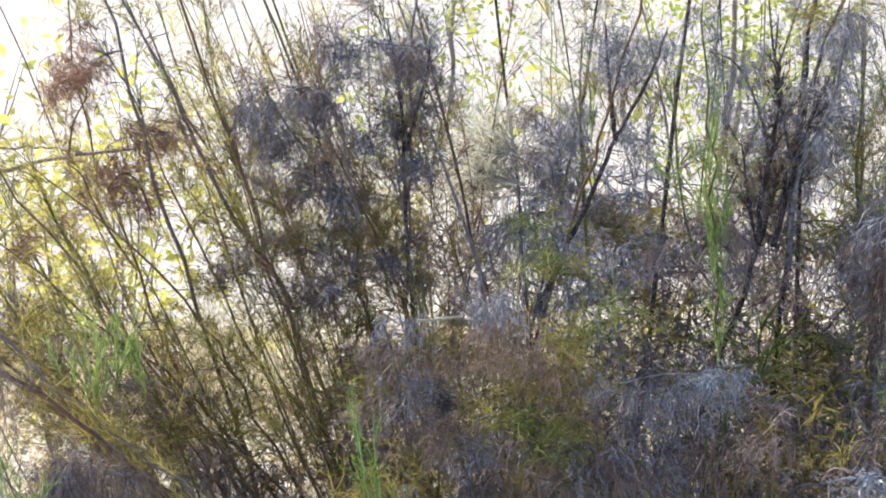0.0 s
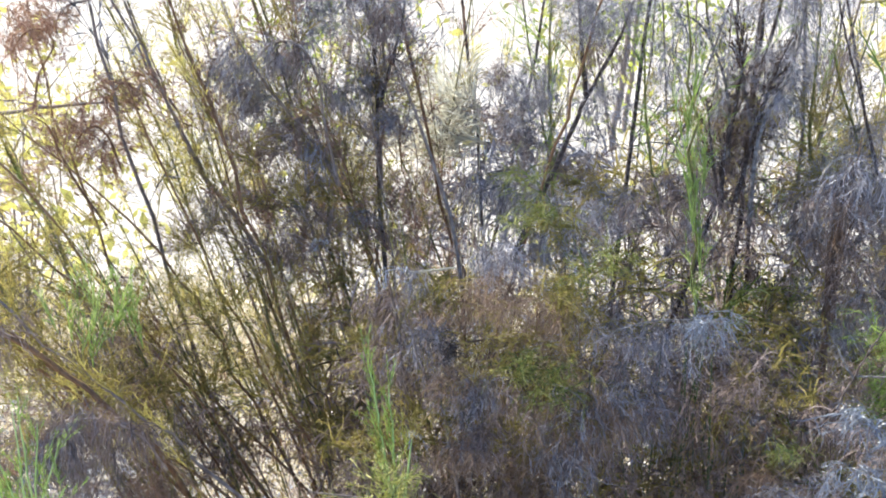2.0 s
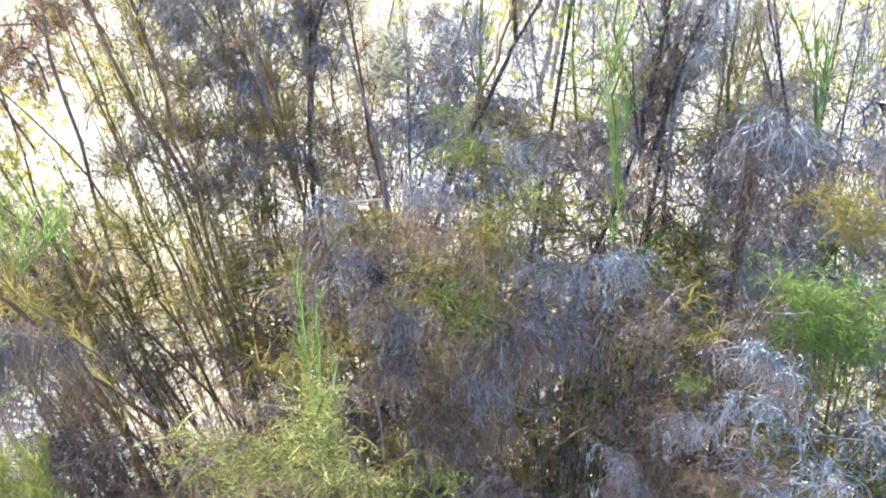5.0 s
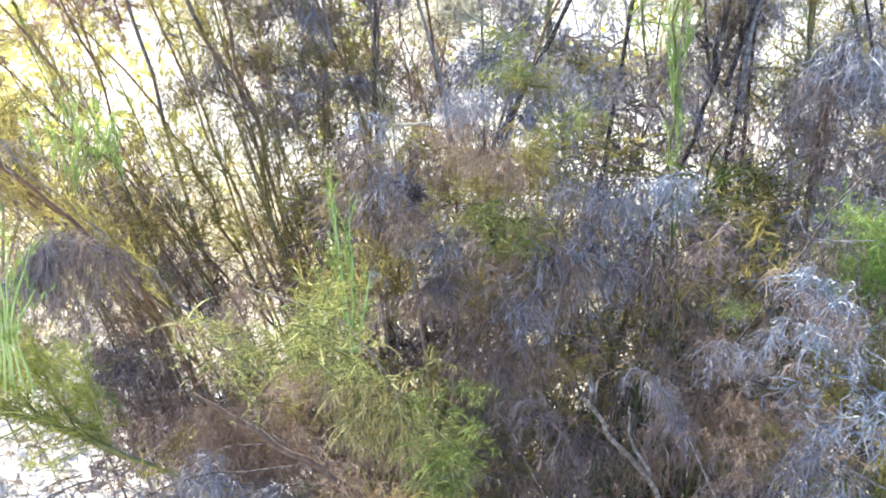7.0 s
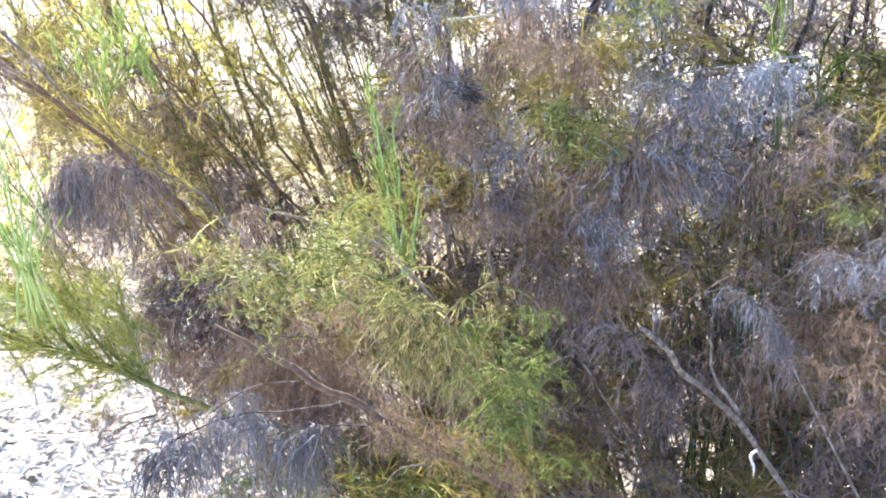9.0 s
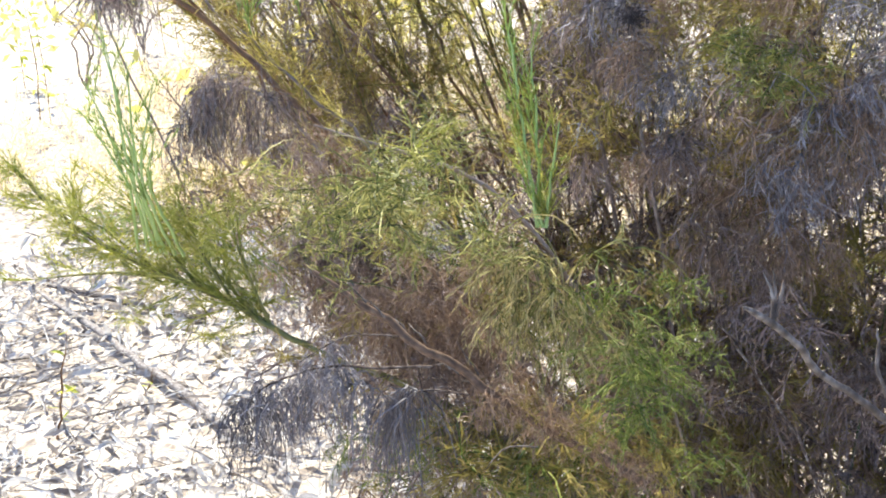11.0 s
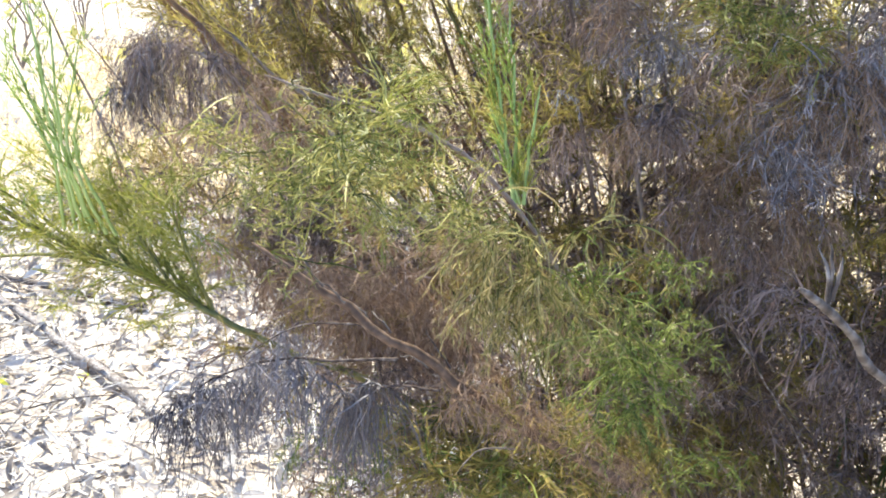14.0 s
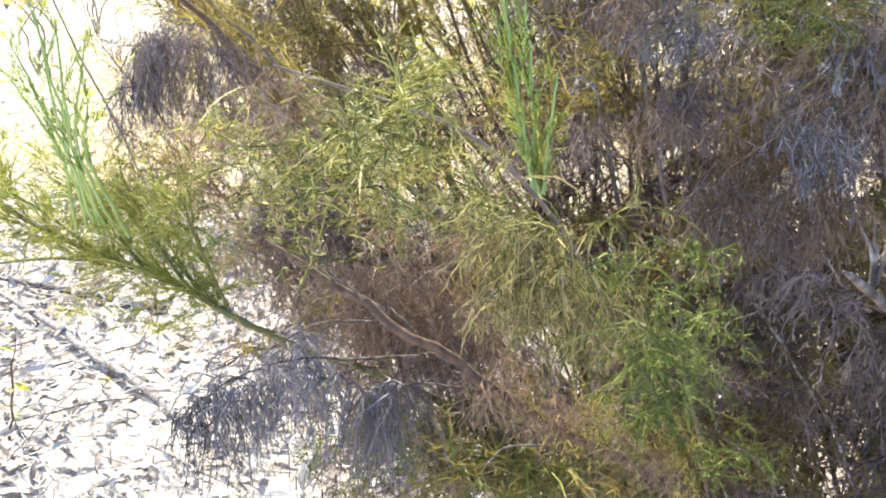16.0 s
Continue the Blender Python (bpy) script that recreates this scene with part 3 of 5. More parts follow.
clumps(S1, "mop_russet mop_brown mop_olive bulk_brown", (-0.62, 1.62, 0.5), (0.05, 1.95, 0.92), 20, 0.04, 4, 0.09)
for k, p in enumerate([(-0.55, 1.55, 1.168), (-0.52, 1.55, 1.099), (-0.575, 1.55, 1.047), (-0.483, 1.55, 0.995), (-0.437, 1.55, 1.048), (-0.512, 1.55, 0.932), (-0.399, 1.55, 0.942), (-0.353, 1.55, 0.996), (-0.323, 1.55, 1.101), (-0.286, 1.55, 0.962), (-0.227, 1.55, 0.936), (-0.587, 1.55, 1.125), (-0.415, 1.55, 1.135)]):
    clump(S1, ("hang_brown", "spray_brown", "mop_brown", "spray_olive", "hang_grey")[k % 5], p, 0.03, 4, 0.115, (-0.4, 0, 1))
for k, p in enumerate([(-0.257, 1.65, 1.265), (-0.193, 1.65, 1.309), (-0.142, 1.65, 1.248), (-0.088, 1.65, 1.292), (-0.035, 1.65, 1.353), (-0.219, 1.65, 1.353), (-0.144, 1.65, 1.167), (-0.072, 1.65, 1.185), (-0.019, 1.65, 1.248), (0.016, 1.65, 1.168), (-0.286, 1.65, 1.184), (-0.214, 1.65, 1.203)]):
    clump(S1, ("spray_olive", "spray_brown", "fluff_brown", "wisp_olive")[k % 4], p, 0.025, 4, 0.125, (-0.3, 0, 1))
for k, p in enumerate([(-0.234, 1.62, 1.474), (-0.149, 1.62, 1.474), (-0.134, 1.62, 1.39), (-0.097, 1.62, 1.565), (-0.046, 1.62, 1.565), (0.02, 1.62, 1.548), (-0.057, 1.62, 1.432), (0.023, 1.62, 1.39), (-0.201, 1.62, 1.432)]):
    clump(S1, ("hang_grey", "mop_grey", "hang_brown")[k % 3], p, 0.015, 4, 0.065)
# grey dead heads along the upper stems
for p, k, z in [
    ((-0.169, 1.660, 1.421), "mop_grey", 0.11), ((-0.135, 1.660, 1.378), "mop_brown", 0.11), ((-0.047, 1.660, 1.440), "mop_grey", 0.10),
    ((-0.212, 1.660, 1.471), "mop_grey", 0.10), ((0.014, 1.680, 1.388), "mop_brown", 0.08), ((-0.004, 1.680, 1.484), "mop_brown", 0.12),
    ((-0.102, 1.680, 1.351), "mop_brown", 0.10), ((-0.252, 1.700, 1.246), "hang_grey", 0.08), ((-0.121, 1.680, 1.278), "mop_grey", 0.09),
    ((-0.162, 1.660, 1.490), "mop_grey", 0.12), ((0.009, 1.680, 1.551), "mop_grey", 0.11), ((-0.102, 1.660, 1.557), "mop_grey", 0.12),
    ((-0.052, 1.600, 1.148), "mop_olive", 0.14), ((-0.065, 1.550, 1.034), "mop_olive", 0.14), ((-0.034, 1.600, 1.254), "mop_grey", 0.08),
]:
    up = k if "olive" in k else "fluff_grey" if "grey" in k else "fluff_brown"
    clump(S1, up, np.array(p) - (0, 0, z * 0.4), z * 0.28, 4, z * 0.85, (-0.2, 0, 1))
    clump(S1, k, p, z * 0.25, 3, z * 0.7)
for p in ((-0.518, 1.700, 1.527), (-0.556, 1.700, 1.492), (-0.457, 1.680, 1.360), (-0.409, 1.680, 1.333), (-0.540, 1.700, 1.294), (-0.390, 1.700, 1.403), (-0.583, 1.600, 1.263)):
    for _ in range(4):
        tuft(S1, "plume", np.array(p) + rng.normal(size=3) * 0.012, rng.uniform(0.10, 0.15), (-0.6 + rng.normal() * 0.2, rng.normal() * 0.3, 0.6))
# feathery wands that lean up and outwards from the foot
for i in range(33):
    u = (i / 32) ** 1.2
    foot = np.array([-0.36 + 0.40 * u, 1.5 + rng.normal() * 0.09, 0.80]) + rng.normal(size=3) * (0.02, 0, 0.04)
    tip = foot + np.array([-0.25 + 0.17 * u + rng.normal() * 0.04, rng.normal() * 0.05, rng.uniform(0.28, 0.50)])
    wand(S1, [foot + (0.08, 0.03, -0.25), foot, (foot + tip) / 2 + (0.012, 0, 0), tip], ("wisp_olive spray_olive wisp_brown", "wisp_brown spray_brown wisp_olive", "spray_olive wisp_olive wisp_gold")[i % 3], 15, 0.085, 0.0022, (BARK, REDBARK, GREENBARK)[i % 3], start=0.3)
# single stems and bowed plumes of the tall shrub
wand(S1, [(-0.18, 1.66, 1.158), (-0.214, 1.66, 1.221), (-0.261, 1.66, 1.283), (-0.289, 1.66, 1.335), (-0.321, 1.66, 1.404), (-0.356, 1.66, 1.488), (-0.394, 1.66, 1.595)], "wisp_olive wisp_brown spray_olive", 9, 0.09, 0.0045, BARK)
wand(S1, [(-0.383, 1.6, 1.315), (-0.401, 1.6, 1.364), (-0.421, 1.6, 1.377), (-0.44, 1.6, 1.364), (-0.453, 1.6, 1.327)], "plume", 12, 0.075, 0.0018, REDBARK, droop=0.5, start=0.1)
wand(S1, [(-0.504, 1.6, 1.405), (-0.494, 1.6, 1.453), (-0.471, 1.6, 1.498), (-0.49, 1.6, 1.516), (-0.514, 1.6, 1.508), (-0.532, 1.6, 1.481)], "plume", 14, 0.075, 0.0018, REDBARK, droop=0.5, start=0.1)
wand(S1, [(-0.402, 1.58, 1.233), (-0.44, 1.58, 1.291), (-0.465, 1.58, 1.341), (-0.479, 1.58, 1.377), (-0.499, 1.58, 1.393)], "plume wisp_brown", 12, 0.075, 0.0022, REDBARK, droop=0.3, start=0.1)
wand(S1, [(-0.422, 1.62, 1.559), (-0.454, 1.62, 1.551), (-0.472, 1.62, 1.527), (-0.469, 1.62, 1.502)], "plume wisp_grey", 9, 0.07, 0.0018, BARK, droop=0.4, start=0.05)
wand(S1, [(-0.474, 1.62, 1.166), (-0.503, 1.62, 1.244), (-0.53, 1.62, 1.286), (-0.555, 1.62, 1.345), (-0.576, 1.62, 1.403)], "wisp_gold wisp_fresh wisp_olive", 12, 0.11, 0.0035, GREENBARK)
wand(S1, [(-0.061, 1.58, 1.293), (-0.082, 1.58, 1.385), (-0.093, 1.58, 1.458), (-0.121, 1.58, 1.5), (-0.158, 1.58, 1.499), (-0.181, 1.58, 1.473)], "hang_grey hang_brown", 13, 0.06, 0.003, BARK, start=0.4)
wand(S1, [(-0.062, 1.6, 1.291), (-0.095, 1.6, 1.35), (-0.169, 1.6, 1.441), (-0.216, 1.6, 1.521)], "wisp_grey hang_grey spray_olive", 12, 0.075, 0.003, BARK, start=0.3)
wand(S1, [(0.015, 1.66, 1.075), (-0.001, 1.66, 1.266), (-0.005, 1.66, 1.407), (-0.01, 1.66, 1.492), (-0.029, 1.66, 1.601)], "broom spray_brown fluff_grey", 14, 0.085, 0.0045, OLDBARK, start=0.45)
wand(S1, [(-0.001, 1.66, 1.407), (0.014, 1.66, 1.467), (0.033, 1.66, 1.535), (0.036, 1.66, 1.585)], "fluff_grey broom", 9, 0.07, 0.003, OLDBARK, start=0.3)
wand(S1, [(0.129, 1.62, 1.121), (0.11, 1.62, 1.228), (0.083, 1.62, 1.315), (0.052, 1.62, 1.401), (0.022, 1.62, 1.476)], "wisp_olive wisp_brown", 5, 0.06, 0.004, BARK, start=0.6)
tube("dead_branch", S1, [(-0.709, 1.720, 1.365), (-0.597, 1.720, 1.386), (-0.514, 1.720, 1.402), (-0.413, 1.720, 1.408)], 0.0042, 0.0022, BARK, wiggle=0.002)
tube("dead_branch", S1, [(-0.678, 1.700, 1.407), (-0.592, 1.710, 1.411), (-0.523, 1.720, 1.400)], 0.002, 0.0015, BARK, wiggle=0.002)

# ---- branches that lean over the clearing ----
rng = np.random.default_rng(102)
S4 = thing("leaning_shrub", (0.28, 1.40, 0.0), "leaning shrub with brown stems and feathery olive shoots", "shrub")
for a, b in [
    ((-0.281, 1.300, 0.967), (-0.461, 1.270, 1.175)), ((-0.315, 1.300, 1.027), (-0.491, 1.400, 1.140)), ((-0.228, 1.300, 0.977), (-0.403, 1.280, 1.139)),
    ((-0.188, 1.500, 0.989), (-0.306, 1.500, 1.203)), ((-0.154, 1.500, 0.999), (-0.249, 1.500, 1.205)), ((-0.227, 1.450, 0.966), (-0.433, 1.450, 1.245)),
    ((-0.347, 1.350, 1.015), (-0.543, 1.300, 1.193)), ((-0.243, 1.500, 0.997), (-0.341, 1.500, 1.096)),
]:
    stem(S4, a, b, 0.0042, REDBARK if rng.random() < 0.5 else BARK, 0.35, "wisp_olive wisp_olive spray_olive wisp_gold", 16, 0.13, 0.5, pull=0.15)
for p, k, z in [
    ((-0.434, 1.150, 1.185), "strand_brown", 0.075), ((-0.417, 1.150, 1.190), "strand_brown", 0.075), ((-0.448, 1.150, 1.168), "strand_brown", 0.07), ((-0.404, 1.200, 1.186), "hang_brown", 0.05),
    ((-0.596, 1.600, 1.142), "mop_grey", 0.11), ((-0.554, 1.600, 1.107), "mop_grey", 0.1), ((-0.513, 1.600, 1.132), "mop_grey", 0.12),
    ((-0.337, 1.400, 1.097), "mop_russet", 0.09), ((-0.308, 1.400, 1.042), "mop_olive", 0.12), ((-0.282, 1.400, 1.099), "mop_brown", 0.09),
    ((-0.237, 1.400, 1.020), "mop_brown", 0.1), ((-0.203, 1.500, 1.040), "mop_olive", 0.1),
]:
    tuft(S4, k, p, z)
for p, z in [((-0.330, 1.220, 1.145), 0.10), ((-0.303, 1.220, 1.152), 0.10), ((-0.353, 1.220, 1.158), 0.09), ((-0.318, 1.220, 1.172), 0.09), ((-0.292, 1.250, 1.161), 0.07)]:
    for _ in range(3):
        tuft(S4, "spray_fresh", np.array(p) + rng.normal(size=3) * (0.012, 0.01, 0.012), z, (-0.1 + rng.normal() * 0.3, rng.normal() * 0.2, 1))

fill(S4, "mop_olive mop_brown wisp_olive spray_olive wisp_brown", (-0.511, 1.300, 0.972), (-0.251, 1.600, 1.088), 60, 0.075, (-0.4, 0, 1))

fill(S4, "mop_russet mop_brown mop_grey mop_olive", (-0.359, 1.200, 0.806), (-0.249, 1.420, 0.872), 26, 0.06)

for p in [(-0.511, 1.2, 1.171), (-0.489, 1.2, 1.177), (-0.466, 1.2, 1.169)]:
    clump(S4, "curtain", p, 0.012, 3, 0.06)
tube("stem", S4, [(-0.1, 1.38, 0.55), (-0.26, 1.28, 0.98), (-0.325, 1.25, 1.065), (-0.365, 1.25, 1.102), (-0.413, 1.25, 1.138), (-0.50, 1.24, 1.20)], 0.0052, 0.0028, REDBARK, n=24, wiggle=0.001)
for k, p in enumerate([(-0.384, 1.35, 0.929), (-0.33, 1.35, 0.932), (-0.3, 1.35, 0.885), (-0.347, 1.35, 0.866), (-0.27, 1.35, 0.819), (-0.231, 1.35, 0.77), (-0.287, 1.35, 0.75), (-0.364, 1.35, 0.815), (-0.253, 1.35, 0.887)]):
    clump(S4, ("hang_brown", "mop_russet", "strand_brown", "mop_brown")[k % 4], p, 0.03, 4, 0.085)
arch = branch(S4, [(-0.248, 1.200, 1.006), (-0.266, 1.150, 1.067), (-0.295, 1.150, 1.081), (-0.331, 1.150, 1.085), (-0.355, 1.150, 1.067), (-0.368, 1.150, 1.037)], 0.0018, BARK, 22)
for i in range(5, len(arch)):
    tuft(S4, ("strand_brown", "strand_grey", "hang_brown")[i % 3], arch[i] + rng.normal(size=3) * 0.006, rng.uniform(0.06, 0.10), None, 0.6)
    tuft(S4, "hang_brown", arch[i] + rng.normal(size=3) * (0.006, 0.015, 0.006), rng.uniform(0.06, 0.085), None, 0.6)

fill(S4, "bulk_brown bulk_grey bulk_russet mop_olive", (-0.607, 1.350, 0.785), (-0.459, 1.600, 0.918), 38, 0.075)

# ---- the middle shrub ----
rng = np.random.default_rng(103)
S2 = thing("grey_green_shrub", (0.22, 1.45, 0.0), "dense half-dead shrub with grey, brown and olive hair-fine foliage", "shrub")
fill(S2, "bulk_brown bulk_russet bulk_olive", (-0.08, 1.33, 0.5), (0.30, 1.55, 1.12), 90, 0.11)
fill(S2, "bulk_brown bulk_olive bulk_russet", (0.20, 1.33, 0.5), (0.60, 1.6, 1.08), 90, 0.11)
clumps(S2, "mop_olive hang_brown mop_olive mop_brown hang_russet", (-0.04, 1.2, 0.98), (0.26, 1.4, 1.2), 22, 0.03, 5, 0.075)
clumps(S2, "hang_brown hang_russet mop_brown strand_russet mop_olive hang_brown hang_russet mop_brown", (0.16, 1.18, 0.62), (0.62, 1.35, 1.1), 42, 0.035, 5, 0.08)
clumps(S2, "strand_russet hang_brown mop_olive hang_russet mop_olive", (-0.06, 1.15, 0.6), (0.2, 1.32, 1.0), 24, 0.035, 5, 0.08)
fill(S2, "bulk_brown bulk_russet bulk_brown bulk_olive", (-0.05, 1.12, 0.2), (0.65, 1.6, 0.8), 130, 0.135)
for p, k, s in [
    ((0.122, 1.150, 1.275), "hang_grey", 0.06), ((0.107, 1.160, 1.268), "mop_grey", 0.06), ((0.144, 1.160, 1.263), "mop_grey", 0.06),
    ((0.010, 1.200, 1.246), "hang_pale", 0.045), ((0.038, 1.220, 1.238), "hang_grey", 0.05), ((-0.078, 1.400, 1.242), "hang_pale", 0.04),
    ((0.073, 1.200, 1.176), "hang_grey", 0.06), ((0.051, 1.190, 1.168), "mop_grey", 0.07), ((0.084, 1.190, 1.102), "mop_grey", 0.07),
    ((0.139, 1.200, 1.240), "hang_russet", 0.07), ((0.152, 1.200, 1.221), "mop_russet", 0.07), ((0.114, 1.220, 1.204), "mop_russet", 0.07),
    ((0.174, 1.160, 1.138), "mop_green", 0.08), ((0.194, 1.160, 1.112), "mop_green", 0.07), ((0.140, 1.150, 1.208), "mop_russet", 0.055), ((0.267, 1.150, 1.084), "hang_russet", 0.07), ((0.114, 1.140, 1.036), "mop_russet", 0.06), ((0.073, 1.150, 1.130), "mop_russet", 0.055), ((0.167, 1.200, 1.163), "mop_olive", 0.09),
    ((0.122, 1.200, 1.168), "mop_olive", 0.08), ((0.061, 1.220, 1.203), "mop_olive", 0.07), ((0.206, 1.220, 1.200), "mop_olive", 0.08),
    ((0.243, 1.220, 1.234), "mop_green", 0.07), ((0.269, 1.220, 1.241), "mop_green", 0.05), ((0.200, 1.300, 1.285), "mop_green", 0.08),
    ((0.185, 1.320, 1.318), "mop_green", 0.08), ((0.221, 1.300, 1.272), "mop_olive", 0.08),
    ((0.377, 1.190, 1.186), "hang_pale", 0.065), ((0.358, 1.190, 1.186), "hang_pale", 0.05), ((0.327, 1.190, 1.175), "hang_grey", 0.06),
    ((0.302, 1.190, 1.168), "hang_grey", 0.06), ((0.269, 1.190, 1.174), "mop_grey", 0.07), ((0.385, 1.180, 1.179), "hang_grey", 0.06), ((0.371, 1.180, 1.188), "strand_pale", 0.055), ((0.344, 1.180, 1.183), "strand_pale", 0.04), ((0.382, 1.180, 1.185), "strand_pale", 0.05),
    ((0.222, 1.190, 1.090), "hang_grey", 0.10), ((0.204, 1.190, 1.058), "strand_grey", 0.09), ((0.247, 1.180, 1.093), "hang_grey", 0.09), ((0.269, 1.200, 1.082), "hang_russet", 0.10),
    ((0.207, 1.210, 1.018), "mop_grey", 0.08), ((0.332, 1.240, 1.119), "mop_grey", 0.08), ((0.323, 1.240, 1.042), "mop_grey", 0.08), ((0.328, 1.240, 1.077), "mop_grey", 0.1),
    ((0.145, 1.220, 1.069), "mop_brown", 0.10), ((0.112, 1.200, 1.046), "mop_brown", 0.11), ((0.064, 1.190, 1.135), "mop_brown", 0.09),
    ((0.038, 1.200, 1.085), "mop_olive", 0.1), ((0.006, 1.250, 1.135), "mop_olive", 0.1), ((0.019, 1.250, 1.184), "mop_brown", 0.09),
    ((0.270, 1.400, 1.298), "hang_grey", 0.07), ((0.248, 1.400, 1.294), "mop_grey", 0.07),
    ((0.083, 1.200, 1.127), "mop_grey", 0.08), ((0.099, 1.200, 1.099), "mop_grey", 0.07), ((0.180, 1.200, 1.117), "mop_green", 0.08),
    ((0.236, 1.200, 1.083), "hang_grey", 0.09), ((0.212, 1.200, 1.058), "hang_grey", 0.09), ((0.256, 1.200, 1.089), "mop_grey", 0.08), ((0.245, 1.200, 1.041), "mop_grey", 0.08), ((0.267, 1.200, 1.038), "hang_brown", 0.09), ((0.212, 1.200, 1.014), "mop_grey", 0.07),
    ((0.100, 1.220, 1.035), "mop_grey", 0.08), ((0.046, 1.160, 1.060), "hang_pale", 0.04), ((0.042, 1.160, 1.030), "hang_grey", 0.05),
    ((0.187, 1.150, 0.973), "hang_grey", 0.08), ((0.230, 1.150, 0.978), "hang_grey", 0.08), ((0.219, 1.100, 0.938), "mop_brown", 0.1),
]:
    if k == "hang_grey" and p[2] < 1.13 and rng.random() < 0.6:
        k = ("hang_brown", "hang_russet")[int(rng.integers(2))]
    clump(S2, k, p, s * 0.28, 1 if "pale" in k else 3, s * 0.9)
branch(S2, [(0.22, 1.45, 0.0), (0.3, 1.35, 0.8), (0.258, 1.200, 1.159), (0.345, 1.190, 1.186), (0.388, 1.180, 1.182)], 0.0018, GREYWOOD, 20)
branch(S2, [(0.2, 1.4, 0.0), (0.035, 1.240, 1.047), (0.015, 1.220, 1.201), (0.005, 1.200, 1.246)], 0.004, BARK, 16)
branch(S2, [(0.2, 1.4, 0.0), (0.078, 1.210, 1.056), (0.051, 1.200, 1.119), (0.037, 1.200, 1.165)], 0.004, BARK, 16)
tube("dry_twig", S2, [(0.037, 1.3, 1.219), (0.065, 1.3, 1.222), (0.094, 1.3, 1.226)], 0.0022, 0.0017, STRAW, wiggle=0.0005, label="straight pale dry twig")

clump(S2, "knot", (0.078, 1.145, 1.165), 0.012, 4, 0.03)

# ---- the thicket on the other side ----
rng = np.random.default_rng(104)
S3 = thing("dark_thicket", (0.85, 1.95, 0.0), "dark thicket of upright stems with grey-brown dead foliage", "shrub")
fill(S3, "bulk_grey bulk_brown bulk_green bulk_brown bulk_olive", (0.42, 1.45, 0.2), (1.35, 2.0, 1.12), 200, 0.155)
fill(S3, "bulk_grey bulk_brown bulk_grey bulk_olive", (0.0, 2.1, 0.3), (1.6, 2.6, 1.36), 290, 0.19)
fill(S3, "bulk_olive bulk_brown bulk_grey", (-0.22, 2.05, 0.3), (0.2, 2.5, 1.22), 80, 0.14)
fill(S3, "bulk_grey bulk_olive bulk_brown", (0.12, 1.75, 0.85), (1.3, 2.1, 1.28), 90, 0.12)
clumps(S3, "mop_grey hang_grey mop_brown hang_grey mop_olive hang_brown", (0.14, 1.5, 0.95), (1.1, 1.75, 1.34), 34, 0.04, 5, 0.085)
for i in range(16):
    x1 = 0.24 + 1.12 * i / 15 + rng.normal() * 0.03
    y1 = 2.0 + rng.normal() * 0.24
    stem(S3, (x1 - 0.05, y1, 0.6), (x1 + rng.normal() * 0.14, y1, 1.5), rng.uniform(0.003, 0.007), OLDBARK, rng.uniform(0.4, 0.8),
         "wisp_grey spray_olive spray_grey wisp_fresh fluff_grey wisp_grey", 12, 0.15, pull=0.15)
stem(S3, (0.526, 1.720, 1.170), (0.602, 1.720, 1.434), 0.008, OLDBARK, 0.4, "spray_brown wisp_olive", 8, 0.15, pull=0.1)
stem(S3, (0.604, 1.750, 1.146), (0.623, 1.750, 1.525), 0.008, OLDBARK, 0.3, "wisp_grey", 4, 0.15, pull=0.1)
stem(S3, (0.236, 1.600, 1.267), (0.309, 1.600, 1.499), 0.005, REDBARK, 0.3, "wisp_olive", 4, 0.15, pull=0.1)
for p, k, z in [
    ((0.559, 1.700, 1.443), "mop_brown", 0.11), ((0.551, 1.700, 1.361), "mop_brown", 0.12), ((0.581, 1.700, 1.389), "mop_olive", 0.12),
    ((0.647, 1.700, 1.489), "mop_grey", 0.13), ((0.661, 1.700, 1.427), "mop_grey", 0.12), ((0.626, 1.700, 1.515), "hang_grey", 0.12),
    ((0.686, 1.500, 1.321), "mop_grey", 0.12), ((0.714, 1.500, 1.297), "hang_grey", 0.1), ((0.665, 1.500, 1.288), "hang_brown", 0.12),
    ((0.375, 1.600, 1.278), "hang_grey", 0.09), ((0.317, 1.500, 1.274), "mop_grey", 0.09), ((0.241, 1.700, 1.383), "mop_grey", 0.11),
    ((0.195, 1.700, 1.400), "mop_brown", 0.11), ((0.311, 1.700, 1.583), "mop_grey", 0.12), ((0.363, 1.700, 1.566), "mop_grey", 0.11),
    ((0.309, 1.600, 1.566), "mop_grey", 0.09), ((0.326, 1.600, 1.545), "mop_grey", 0.09), ((0.370, 1.620, 1.570), "hang_grey", 0.08), ((0.337, 1.600, 1.447), "hang_grey", 0.07),
    ((0.237, 1.650, 1.458), "hang_grey", 0.10), ((0.229, 1.650, 1.406), "mop_grey", 0.11), ((0.243, 1.650, 1.354), "mop_brown", 0.10), ((0.188, 1.700, 1.470), "mop_brown", 0.07),
    ((0.639, 1.680, 1.509), "hang_grey", 0.11), ((0.651, 1.680, 1.457), "mop_grey", 0.10), ((0.577, 1.700, 1.386), "mop_brown", 0.10), ((0.553, 1.700, 1.332), "mop_brown", 0.09),
    ((0.701, 1.600, 1.342), "mop_grey", 0.12), ((0.672, 1.600, 1.266), "mop_grey", 0.12), ((0.655, 1.500, 1.212), "mop_russet", 0.08), ((0.289, 1.700, 1.329), "mop_brown", 0.1),
]:
    up = k if "olive" in k else "fluff_grey" if "grey" in k else "fluff_brown"
    clump(S3, up, np.array(p) - (0, 0, z * 0.4), z * 0.3, 4, z * 0.8)
    clump(S3, k, p, z * 0.25, 3, z * 0.65)
